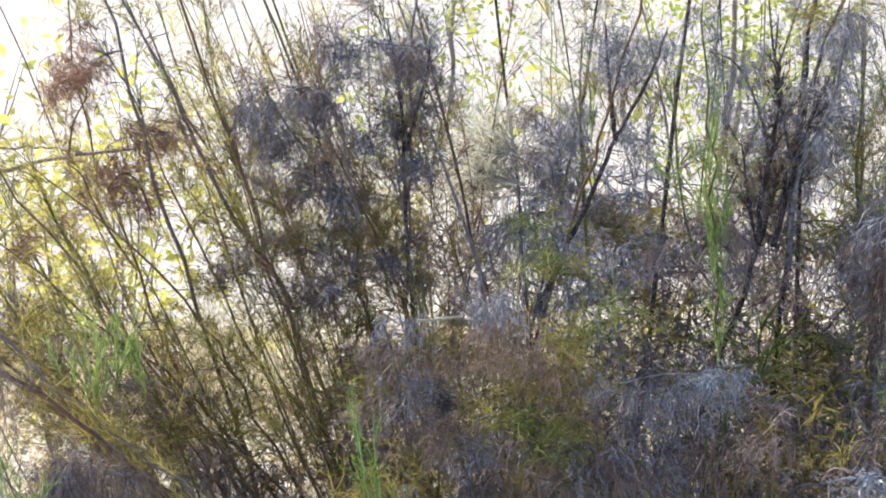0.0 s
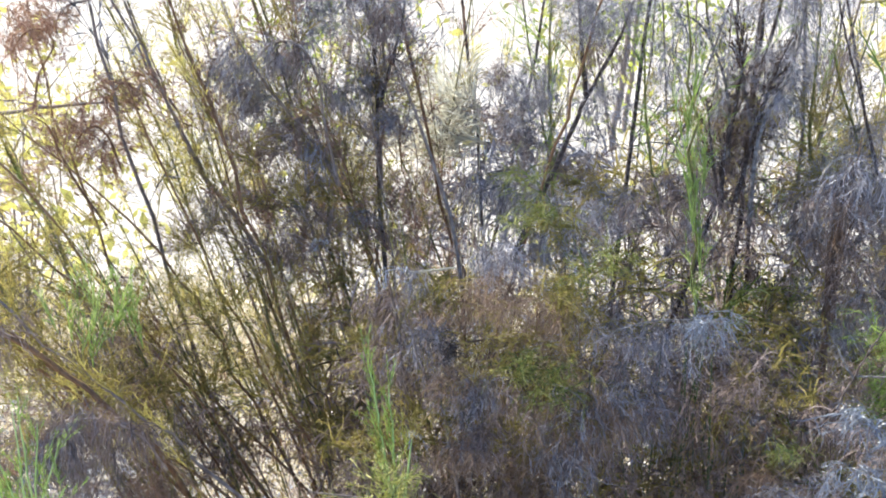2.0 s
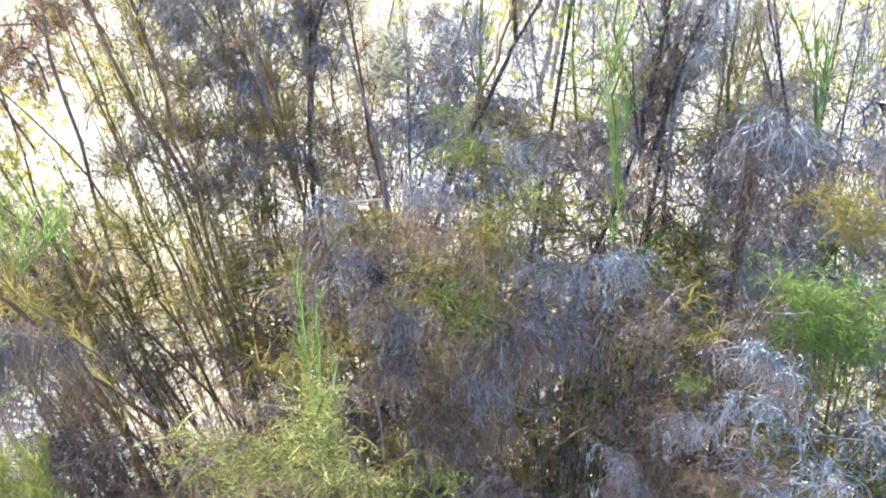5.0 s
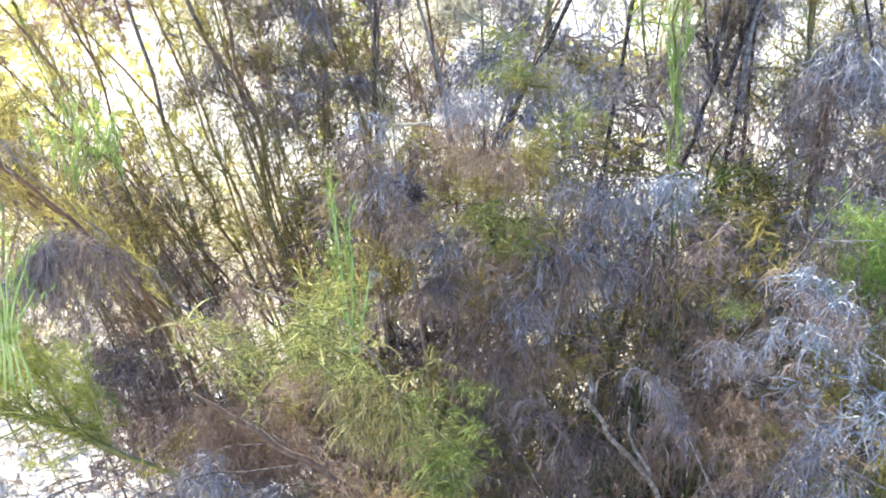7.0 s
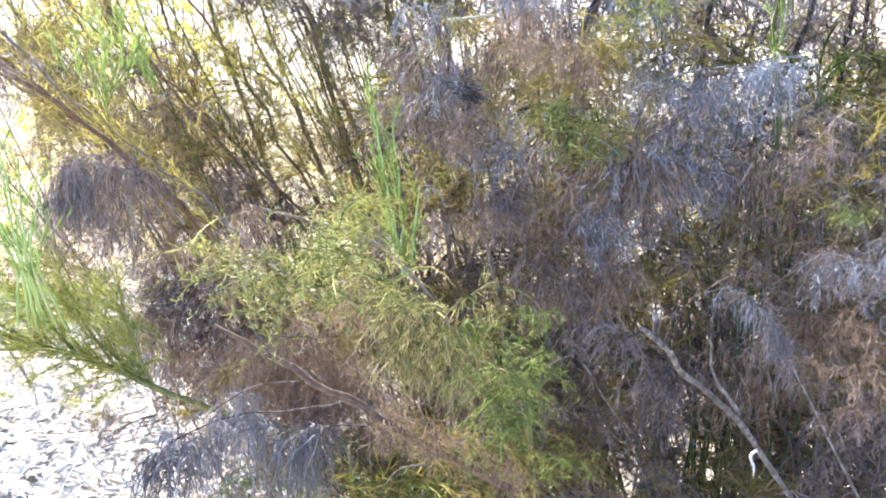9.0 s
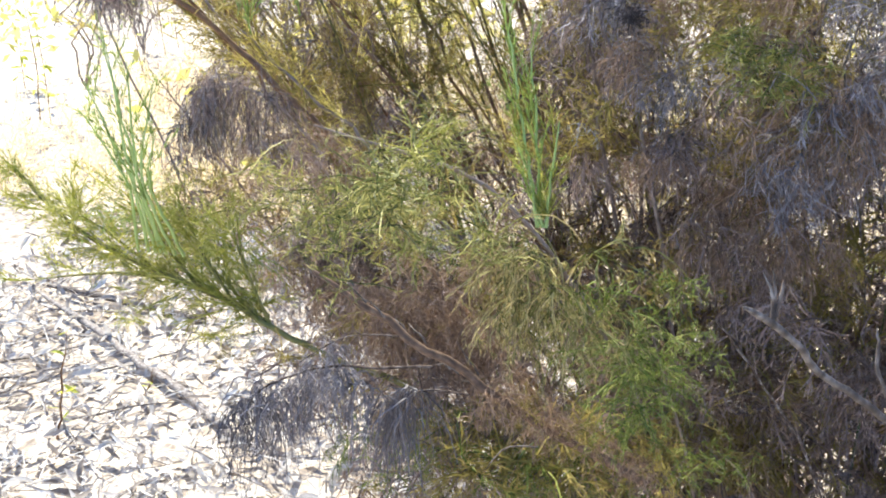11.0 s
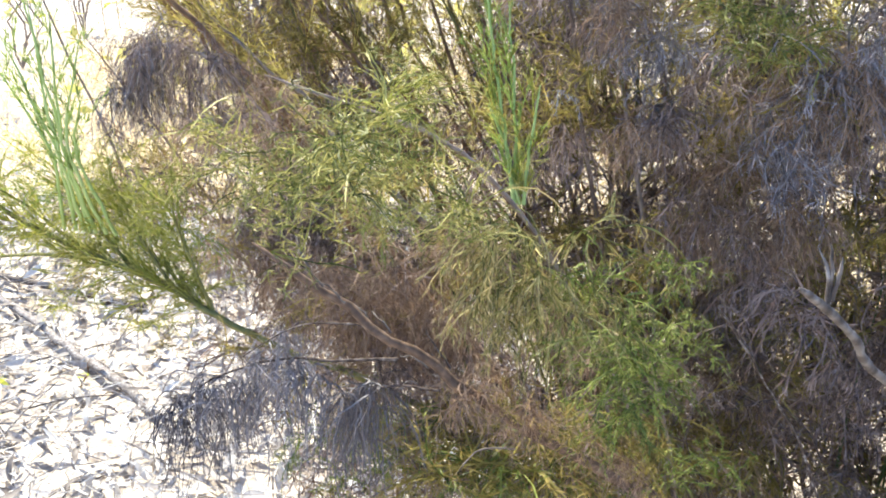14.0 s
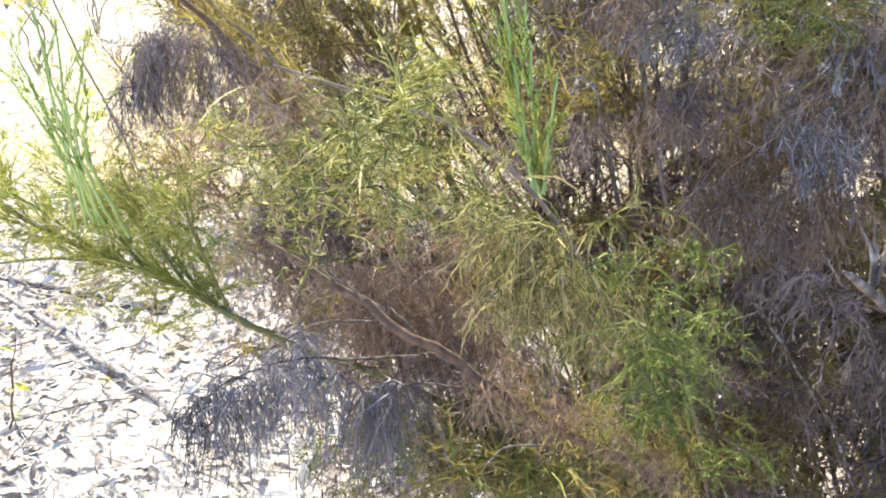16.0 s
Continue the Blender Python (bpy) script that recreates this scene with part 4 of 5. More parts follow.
fill(S3, "mop_grey mop_brown bulk_brown wisp_grey", (0.372, 1.550, 1.103), (0.920, 1.900, 1.313), 56, 0.095)
clumps(S3, "hang_grey mop_grey spray_olive hang_grey wisp_fresh mop_olive hang_brown", (0.2, 1.6, 1.22), (1.0, 2.1, 1.62), 36, 0.035, 4, 0.095)
for u in np.linspace(0, 1, 7):
    clump(S3, "fluff_brown", (0.545 + 0.055 * u, 1.68, 1.27 + 0.2 * u), 0.012, 2, 0.06, (0.2, 0, 1))
clumps(S3, "hang_brown mop_brown hang_grey", (0.62, 1.5, 1.0), (1.05, 1.7, 1.3), 12, 0.04, 3, 0.11)
# single stems, dark brooms and pale plumes of the thicket
wand(S3, [(0.199, 1.62, 1.166), (0.27, 1.62, 1.325), (0.314, 1.62, 1.429), (0.362, 1.62, 1.522), (0.385, 1.62, 1.588)], "wisp_grey", 4, 0.07, 0.0048, OLDBARK, start=0.75)
wand(S3, [(0.312, 1.62, 1.424), (0.303, 1.62, 1.496), (0.294, 1.62, 1.595)], "wisp_grey", 3, 0.07, 0.004, OLDBARK, start=0.5)
wand(S3, [(0.287, 1.7, 1.188), (0.278, 1.7, 1.281), (0.272, 1.7, 1.372), (0.266, 1.7, 1.479), (0.268, 1.7, 1.6)], "spray_fresh wisp_fresh spray_olive", 12, 0.11, 0.003, GREENBARK, start=0.3)
wand(S3, [(0.522, 1.6, 1.268), (0.524, 1.6, 1.346), (0.536, 1.6, 1.406), (0.543, 1.6, 1.465), (0.548, 1.6, 1.524)], "broom", 12, 0.08, 0.0042, OLDBARK, start=0.15)
wand(S3, [(0.545, 1.6, 1.268), (0.562, 1.6, 1.346), (0.579, 1.6, 1.415), (0.601, 1.6, 1.483), (0.616, 1.6, 1.516)], "broom", 12, 0.08, 0.0042, OLDBARK, start=0.1)
wand(S3, [(0.523, 1.6, 1.259), (0.507, 1.6, 1.329), (0.499, 1.6, 1.38), (0.492, 1.6, 1.423)], "broom spray_brown", 8, 0.07, 0.003, OLDBARK, start=0.1)
wand(S3, [(0.562, 1.58, 1.236), (0.57, 1.58, 1.373), (0.611, 1.58, 1.475), (0.626, 1.58, 1.557), (0.63, 1.58, 1.622)], "hang_grey strand_grey spray_grey", 15, 0.075, 0.004, GREYWOOD, start=0.35)
wand(S3, [(0.538, 1.62, 1.336), (0.534, 1.62, 1.414), (0.511, 1.62, 1.49), (0.478, 1.62, 1.54), (0.438, 1.62, 1.556)], "hang_grey wisp_grey spray_grey", 12, 0.07, 0.003, GREYWOOD, start=0.2)
wand(S3, [(0.586, 1.66, 1.377), (0.563, 1.66, 1.474), (0.552, 1.66, 1.543), (0.554, 1.66, 1.611)], "spray_grey wisp_grey", 9, 0.09, 0.003, GREYWOOD, start=0.2)
wand(S3, [(0.693, 1.66, 1.288), (0.68, 1.66, 1.369), (0.683, 1.66, 1.475), (0.683, 1.66, 1.562), (0.677, 1.66, 1.621)], "spray_olive wisp_fresh", 10, 0.11, 0.003, GREENBARK, start=0.15)
wand(S3, [(0.777, 1.66, 1.288), (0.756, 1.66, 1.369), (0.727, 1.66, 1.44), (0.709, 1.66, 1.501)], "spray_olive wisp_olive", 10, 0.1, 0.003, GREENBARK, start=0.1)
wand(S3, [(0.786, 1.62, 1.284), (0.748, 1.62, 1.407), (0.713, 1.62, 1.51), (0.688, 1.62, 1.593)], "wisp_grey", 5, 0.07, 0.0028, OLDBARK, start=0.5)
wand(S3, [(0.431, 1.6, 1.25), (0.409, 1.6, 1.337), (0.4, 1.6, 1.405), (0.392, 1.6, 1.522)], "wisp_fresh spray_fresh spray_olive", 9, 0.09, 0.0024, GREENBARK, start=0.1)
tube("trunk", S3, [(0.63, 1.52, 0.0), (0.655, 1.5, 0.7), (0.664, 1.5, 1.187), (0.667, 1.5, 1.26), (0.676, 1.5, 1.35)], 0.008, 0.005, TORNBARK, n=24, wiggle=0.002, sides=9, label="thick stem with split brown bark")
for k in range(9):
    a = 0.7 * k
    o = np.array([math.cos(a) * 0.008, math.sin(a) * 0.008, rng.normal() * 0.02])
    tube("bark_strip", S3, [np.array((0.663, 1.5, 1.12)) + o, np.array((0.666, 1.5, 1.22)) + o * 1.2, np.array((0.668 + rng.normal() * 0.01, 1.5, 1.30)) + o * 2.2], 0.0022, 0.0007, TORNBARK, n=10, wiggle=0.0015)
clump(S3, "hang_grey", (0.690, 1.48, 1.335), 0.03, 6, 0.10)
clump(S3, "strand_grey", (0.705, 1.48, 1.31), 0.03, 2, 0.08)
clump(S3, "hang_brown", (0.655, 1.49, 1.29), 0.02, 3, 0.07)
clump(S3, "hang_brown", (0.655, 1.45, 1.17), 0.03, 4, 0.09)
clump(S3, "mop_grey", (0.68, 1.44, 1.12), 0.03, 4, 0.09)
fill(S3, "bulk_brown bulk_green bulk_grey", (0.6, 1.9, 0.25), (1.7, 2.4, 0.9), 60, 0.17)
for k in range(5):
    tuft(S3, "spray_fresh", Vector((0.418, 1.360, 1.149)) + Vector((rng.normal() * 0.012, rng.normal() * 0.012, 0.055 * k)), 0.13, (-0.02, 0, 1), 0.9)
stem(S3, (0.423, 1.370, 1.146), (0.399, 1.370, 1.404), 0.004, GREENBARK, 0.2, "wisp_fresh", 6, 0.18, 0.2, pull=0.05)
for p, z in [((0.811, 1.600, 1.268), 0.25), ((0.812, 1.600, 1.338), 0.25), ((0.304, 1.900, 1.393), 0.22)]:
    tuft(S3, "spray_fresh", p, z, (0, 0, 1))

fill(S2, "bulk_brown bulk_russet bulk_brown", (-0.36, 1.25, 0.4), (0.10, 1.55, 0.84), 85, 0.10)
fill(S2, "bulk_brown bulk_russet bulk_olive", (0.15, 1.3, 0.25), (0.75, 1.65, 0.85), 80, 0.13)
fill(S1, "mop_brown mop_grey wisp_olive mop_olive wisp_brown", (-0.263, 1.550, 1.119), (0.083, 1.800, 1.340), 22, 0.085, (-0.3, 0, 1))

# ---- the sunlit shrub behind ----
S10 = thing("yellow_shrub", (-0.75, 2.75, 0.0), "shrub of fine yellow foliage with backlight put into its colour", "shrub")
for i in range(9):
    x1, y1 = -1.85 + 1.65 * i / 8 + rng.normal() * 0.05, 2.7 + rng.normal() * 0.2
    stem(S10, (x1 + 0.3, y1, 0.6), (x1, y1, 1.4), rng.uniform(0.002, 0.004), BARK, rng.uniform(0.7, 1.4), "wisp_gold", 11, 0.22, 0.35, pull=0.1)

# ---- the leaning green bush in front ----
rng = np.random.default_rng(105)
S5 = thing("green_bush", (0.12, 1.25, 0.0), "leaning bush with yellow-green thread-like foliage", "shrub")
for p, k, s in [
    ((-0.005, 0.860, 1.135), "mop_thread", 0.065), ((-0.031, 0.830, 1.123), "mop_green", 0.065), ((-0.057, 0.810, 1.120), "mop_thread", 0.06),
    ((0.004, 0.880, 1.109), "mop_thread", 0.065), ((-0.019, 0.840, 1.100), "mop_thread", 0.065), ((-0.075, 0.840, 1.138), "mop_russet", 0.055),
    ((-0.001, 0.880, 1.078), "mop_green", 0.065), ((0.019, 0.920, 1.071), "mop_thread", 0.07), ((-0.020, 0.900, 1.065), "mop_olive", 0.08),
    # The two lighter olive tufts paint sun on the top of the bush.
    ((-0.003, 0.850, 1.150), "mop_lime", 0.05), ((0.009, 0.860, 1.138), "mop_lime", 0.045), ((-0.090, 0.860, 1.124), "mop_brown", 0.055), ((-0.066, 0.860, 1.130), "mop_russet", 0.05),
    ((-0.071, 0.920, 1.051), "mop_russet", 0.055), ((-0.038, 0.940, 1.022), "mop_russet", 0.06), ((-0.001, 0.950, 1.014), "mop_russet", 0.055), ((-0.087, 0.900, 1.073), "mop_brown", 0.05),
    ((0.043, 0.940, 1.042), "hang_dull", 0.08), ((0.026, 0.950, 1.021), "hang_dull", 0.09), ((0.069, 0.960, 1.019), "hang_dull", 0.09),
    ((0.046, 0.970, 0.985), "hang_dull", 0.085), ((0.096, 0.980, 0.983), "mop_clump", 0.09), ((0.125, 0.990, 0.950), "mop_clump", 0.085),
    ((0.103, 0.990, 0.930), "mop_clump", 0.09), ((0.132, 1.000, 0.908), "mop_clump", 0.085), ((0.079, 0.990, 0.954), "hang_dull", 0.09),
    ((0.029, 0.980, 0.950), "hang_dull", 0.07), ((0.112, 1.000, 0.994), "mop_clump", 0.07),
    ((0.141, 1.050, 0.910), "mop_clump", 0.07), ((0.156, 1.050, 0.879), "mop_clump", 0.06), ((0.140, 0.970, 0.899), "mop_clump", 0.07), ((0.122, 1.050, 0.932), "mop_clump", 0.07),
    ((0.147, 1.050, 0.940), "mop_clump", 0.06), ((0.122, 0.980, 0.923), "mop_clump", 0.06), ((0.065, 0.950, 0.997), "hang_dull", 0.07), ((0.046, 0.950, 0.978), "hang_dull", 0.07),
    ((0.036, 0.940, 1.022), "hang_dull", 0.08), ((0.059, 0.940, 1.029), "hang_dull", 0.085), ((0.082, 0.960, 1.004), "hang_dull", 0.085), ((0.099, 0.980, 0.972), "hang_dull", 0.08),
    ((0.028, 0.940, 0.988), "hang_dull", 0.07), ((0.072, 0.960, 0.964), "hang_dull", 0.07),
    ((0.011, 0.780, 1.149), "mop_thread", 0.065), ((-0.009, 0.770, 1.127), "mop_thread", 0.06), ((0.020, 0.800, 1.128), "mop_green", 0.06),
    ((-0.100, 0.840, 1.122), "mop_thread", 0.055), ((-0.090, 0.840, 1.090), "mop_thread", 0.05), ((-0.066, 0.830, 1.118), "mop_thread", 0.06), ((-0.060, 0.840, 1.086), "mop_thread", 0.055),
    ((-0.039, 0.830, 1.103), "mop_thread", 0.06), ((-0.020, 0.820, 1.132), "mop_thread", 0.06), ((-0.004, 0.830, 1.089), "mop_green", 0.055), ((0.040, 0.850, 1.091), "mop_thread", 0.055),
    ((-0.038, 0.840, 1.062), "mop_thread", 0.05), ((-0.112, 0.850, 1.105), "mop_russet", 0.045),
]:
    drop = 0.03 if k in ("mop_thread", "mop_lime", "mop_green") else 0.015
    clump(S5, k, np.array(p) - (0, 0, drop), s * 0.32, 2, s * 0.8)
for tip, n in zip([(-0.012, 1.08, 1.164), (0.008, 1.08, 1.144), (-0.007, 1.08, 1.07), (0.033, 1.08, 1.086)], (16, 14, 9, 10)):
    foot = np.array((0.022, 1.08, 0.994)) + (rng.normal() * 0.006, rng.normal() * 0.006, 0)
    shoot = tube("shoot", S5, [foot, (foot + np.array(tip)) / 2 + (0, 0, 0.008), tip], 0.0018, 0.0008, FRESHBARK, n=n, wiggle=0.0008)
    for i in range(0, len(shoot) - 1, 2 if n > 12 else 3):
        tuft(S5, "spray_fresh" if n > 12 else "spray_lime", shoot[i], rng.uniform(0.05, 0.07), unit(np.array(tip) - foot) + rng.normal(size=3) * 0.12)
branch(S5, [(0.12, 1.25, 0.0), (0.14, 1.2, 0.6), (0.079, 1.000, 0.956), (0.018, 0.930, 1.073), (-0.057, 0.820, 1.139)], 0.003, BARK, 20)
branch(S5, [(0.12, 1.25, 0.0), (0.16, 1.2, 0.6), (0.125, 1.020, 0.937)], 0.003, BARK)

# ---- low bush beside the clearing ----
rng = np.random.default_rng(106)
S6 = thing("low_green_bush", (0.55, 1.18, 0.0), "low leaning branch with olive-green thread foliage", "shrub")
gb = branch(S6, [(0.55, 1.18, 0.0), (-0.014, 1.120, 0.742), (-0.215, 1.070, 0.854), (-0.312, 1.070, 0.894), (-0.460, 1.080, 0.936), (-0.574, 1.100, 1.007)], 0.005, GREENBARK, 36)
# Sun on these sprays is painted in through the lightened olive.
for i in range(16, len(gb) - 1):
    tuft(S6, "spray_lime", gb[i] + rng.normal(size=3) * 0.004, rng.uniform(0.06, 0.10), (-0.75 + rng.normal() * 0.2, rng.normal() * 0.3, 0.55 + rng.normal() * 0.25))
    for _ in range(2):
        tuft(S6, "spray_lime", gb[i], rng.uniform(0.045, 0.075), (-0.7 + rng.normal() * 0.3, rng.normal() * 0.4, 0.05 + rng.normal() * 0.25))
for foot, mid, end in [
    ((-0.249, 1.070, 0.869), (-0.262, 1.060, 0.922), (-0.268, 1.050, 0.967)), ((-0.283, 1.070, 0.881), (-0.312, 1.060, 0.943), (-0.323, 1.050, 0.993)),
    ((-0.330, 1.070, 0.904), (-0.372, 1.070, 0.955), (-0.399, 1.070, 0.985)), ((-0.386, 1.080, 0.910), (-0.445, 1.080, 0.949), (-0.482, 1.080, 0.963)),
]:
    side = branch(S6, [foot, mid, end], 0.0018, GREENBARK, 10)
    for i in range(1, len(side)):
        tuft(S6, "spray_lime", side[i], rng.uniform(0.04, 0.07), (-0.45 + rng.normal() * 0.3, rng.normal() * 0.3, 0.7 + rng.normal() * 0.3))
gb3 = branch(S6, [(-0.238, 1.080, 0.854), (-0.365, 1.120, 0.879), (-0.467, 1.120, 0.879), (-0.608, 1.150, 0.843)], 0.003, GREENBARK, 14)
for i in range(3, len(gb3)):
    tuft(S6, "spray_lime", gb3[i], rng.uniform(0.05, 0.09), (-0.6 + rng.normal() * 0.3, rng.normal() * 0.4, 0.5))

for dx, tip in ((0.0, (-0.372, 1.00, 1.115)), (0.008, (-0.352, 1.01, 1.148)), (0.015, (-0.338, 0.99, 1.165)), (0.02, (-0.325, 1.00, 1.135)), (0.03, (-0.308, 1.01, 1.115)), (-0.012, (-0.392, 1.01, 1.090)), (0.04, (-0.297, 0.99, 1.075))):
    foot = np.array([-0.365 + dx, 1.05, 0.94])
    shoot = tube("shoot", S6, [foot, (-0.345 + dx * 0.5, 1.01, 1.03), tip], 0.0017, 0.0008, FRESHBARK, n=12, wiggle=0.0008)
    for i in range(4, len(shoot), 2):
        tuft(S6, "spray_fresh", shoot[i], rng.uniform(0.045, 0.07), (-0.1 + rng.normal() * 0.35, rng.normal() * 0.3, 1))

fill(S6, "mop_lime mop_green mop_lime spray_lime", (-0.407, 1.050, 0.916), (-0.282, 1.150, 0.964), 12, 0.06, (-0.5, 0, 0.7))
fill(S4, "wisp_olive mop_russet spray_olive wisp_brown mop_brown", (-0.331, 1.200, 0.901), (-0.202, 1.350, 1.002), 30, 0.07, (-0.4, 0, 1))

fill(S6, "spray_lime mop_lime spray_lime mop_olive", (-0.455, 1.080, 0.812), (-0.289, 1.140, 0.896), 16, 0.055, (-0.5, 0, 0.4))
clumps(S6, "spray_lime mop_lime mop_leaf", (-0.45, 1.04, 0.90), (-0.30, 1.13, 0.99), 7, 0.022, 3, 0.05, (-0.6, 0, 0.8))

# ---- the dead shrub low in front ----
rng = np.random.default_rng(107)
S7 = thing("dead_shrub", (0.95, 1.05, 0.0), "dead shrub with peeling grey stem and drooping grey foliage", "shrub")
tube("branch", S7, [(0.95, 1.25, 0.0), (0.30, 1.22, 0.56), (0.11, 1.04, 0.79), (0.045, 0.955, 0.878), (-0.003, 0.935, 0.920), (-0.061, 0.930, 0.958), (-0.125, 0.920, 1.002)], 0.0100, 0.0028, TORNBARK, n=28, wiggle=0.0012, sides=8)
hair_a = branch(S7, [(-0.055, 0.935, 0.945), (-0.095, 0.93, 0.942), (-0.124, 0.93, 0.925), (-0.150, 0.93, 0.905)], 0.0008, OLDBARK, 14)
hair_b = branch(S7, [(-0.03, 0.94, 0.92), (-0.075, 0.93, 0.917), (-0.112, 0.93, 0.913), (-0.155, 0.93, 0.896), (-0.186, 0.93, 0.876), (-0.205, 0.93, 0.846)], 0.0013, OLDBARK, 20)
hair_c = branch(S7, [(0.003, 0.93, 0.906), (-0.027, 0.93, 0.905), (-0.054, 0.93, 0.895), (-0.067, 0.93, 0.874)], 0.0009, OLDBARK)
branch(S7, [(0.052, 0.950, 0.858), (0.026, 0.950, 0.852), (0.008, 0.950, 0.828)], 0.0009, GREYWOOD)
for p, k, z in [
    ((-0.113, 0.940, 0.918), "hang_grey", 0.04), ((-0.134, 0.950, 0.890), "hang_brown", 0.045),
    ((-0.136, 1.000, 0.849), "mop_olive", 0.07), ((-0.193, 1.000, 0.871), "mop_olive", 0.06),
]:
    tuft(S7, k, p, z)
for line, first, size in ((hair_a, 5, 0.03), (hair_b, 5, 0.085), (hair_c, 5, 0.085)):
    for i in range(first, len(line)):
        tuft(S7, "curtain", line[i] + rng.normal(size=3) * 0.006, size * rng.uniform(0.6, 1.15), None, 0.75)
fill(S7, "mop_russet mop_brown mop_russet mop_olive", (-0.210, 1.100, 0.808), (-0.044, 1.350, 0.877), 75, 0.085)
fill(S7, "mop_olive mop_clump mop_brown", (-0.186, 1.040, 0.709), (-0.064, 1.200, 0.756), 26, 0.06)
fill(S7, "mop_olive mop_clump mop_brown", (-0.067, 1.000, 0.776), (0.054, 1.100, 0.790), 22, 0.085)
fill(S7, "bulk_brown bulk_russet bulk_brown", (0.2, 1.05, 0.05), (1.4, 1.75, 0.5), 130, 0.16)
fill(S7, "bulk_brown bulk_russet", (0.05, 1.3, 0.1), (0.9, 1.75, 0.72), 70, 0.14)
fill(S7, "mop_brown mop_russet mop_brown mop_olive", (0.063, 1.140, 0.715), (0.305, 1.320, 0.833), 44, 0.075)
tube("dead_branch", S7, [(0.62, 1.12, 0.45), (0.329, 0.89, 0.922), (0.311, 0.86, 0.955), (0.286, 0.82, 0.993), (0.265, 0.79, 1.021), (0.245, 0.76, 1.047), (0.237, 0.745, 1.064), (0.223, 0.725, 1.085), (0.211, 0.7, 1.102)], 0.0042, 0.0017, GREYWOOD, n=40, wiggle=0.0004, sides=8)
for line in ([(0.223, 0.726, 1.086), (0.222, 0.726, 1.098), (0.217, 0.726, 1.109)], [(0.223, 0.726, 1.087), (0.223, 0.726, 1.101), (0.221, 0.726, 1.111)], [(0.224, 0.726, 1.088), (0.226, 0.726, 1.098), (0.226, 0.726, 1.106)]):
    tube("dead_twig", S7, line, 0.0011, 0.0006, GREYWOOD, n=8, wiggle=0.0003)
tube("dead_twig", S7, [(0.304, 0.845, 0.974), (0.28, 0.83, 1.012), (0.277, 0.83, 1.031), (0.275, 0.83, 1.043)], 0.0018, 0.0008, GREYWOOD, n=12, wiggle=0.0004)
tube("bark_curl", S7, [(0.329, 0.885, 0.922), (0.324, 0.885, 0.916), (0.327, 0.885, 0.906), (0.328, 0.885, 0.898)], 0.0014, 0.0008, PALEBARK, n=10, wiggle=0.0003, label="white curl of peeling bark")
tube("dead_branch", S7, [(0.4, 1.25, 0.3), (0.245, 1.08, 0.823), (0.214, 1.04, 0.888), (0.194, 1.0, 0.939), (0.177, 0.98, 0.97)], 0.002, 0.0009, OLDBARK, n=20, wiggle=0.0006)
clump(S7, "knot", (0.255, 1.0, 0.817), 0.006, 4, 0.016)
tw = branch(S7, [(0.8, 1.1, 0.2), (0.39, 1.05, 0.925), (0.378, 1.05, 0.948), (0.364, 1.05, 0.973), (0.341, 1.05, 0.995), (0.31, 1.05, 1.01)], 0.0021, GREYWOOD, 24)
for i in range(5, 18):
    tuft(S7, ("strand_grey", "hang_brown", "hang_grey")[i % 3], tw[i], rng.uniform(0.022, 0.04))

for k, p in enumerate([(-0.326, 1.3, 0.863), (-0.292, 1.3, 0.819), (-0.259, 1.3, 0.775), (-0.2, 1.3, 0.764), (-0.167, 1.3, 0.827), (-0.143, 1.3, 0.722), (-0.225, 1.3, 0.824), (-0.098, 1.3, 0.772), (-0.266, 1.3, 0.866)]):
    clump(S4, ("strand_brown", "hang_russet", "mop_brown")[k % 3], p, 0.02, 4, 0.07)
for k, p in enumerate([(-0.125, 1.08, 0.795), (-0.078, 1.08, 0.774), (-0.04, 1.08, 0.816), (-0.004, 1.08, 0.851), (0.03, 1.08, 0.822), (-0.086, 1.08, 0.837)]):
    clump(S7, ("hang_russet", "mop_brown", "hang_brown")[k % 3], p, 0.015, 4, 0.05)

for k, p in enumerate([(-0.153, 1.1, 0.905), (-0.121, 1.1, 0.888), (-0.089, 1.1, 0.87), (-0.057, 1.1, 0.853), (-0.098, 1.1, 0.912), (-0.133, 1.1, 0.852), (-0.067, 1.1, 0.895), (-0.036, 1.1, 0.867)]):
    clump(S7, ("hang_russet", "strand_russet", "mop_russet")[k % 3], p, 0.02, 4, 0.06)

for k, p in enumerate([(-0.085, 1.05, 0.765), (-0.045, 1.05, 0.755), (-0.001, 1.05, 0.751), (0.047, 1.05, 0.754), (0.093, 1.05, 0.768), (0.137, 1.05, 0.78), (0.169, 1.05, 0.807), (-0.066, 1.05, 0.734), (0.023, 1.05, 0.772), (0.069, 1.05, 0.79)]):
    clump(S7, ("mop_clump", "mop_olive", "mop_clump", "hang_dull")[k % 4], p, 0.02, 4, 0.05)
for u in np.linspace(0.05, 0.95, 10):
    a = np.array((0.04, 0.948, 0.885)) * (1 - u) + np.array((-0.10, 0.922, 0.988)) * u
    o = rng.normal(size=3) * 0.003
    tube("bark_strip", S7, [a + o, a + o * 1.6 + (-0.010, -0.001, 0.009), a + o * 3.0 + (-0.022, -0.002, 0.014)], 0.0010, 0.0004, GREYWOOD, n=8, wiggle=0.0005, sides=4)

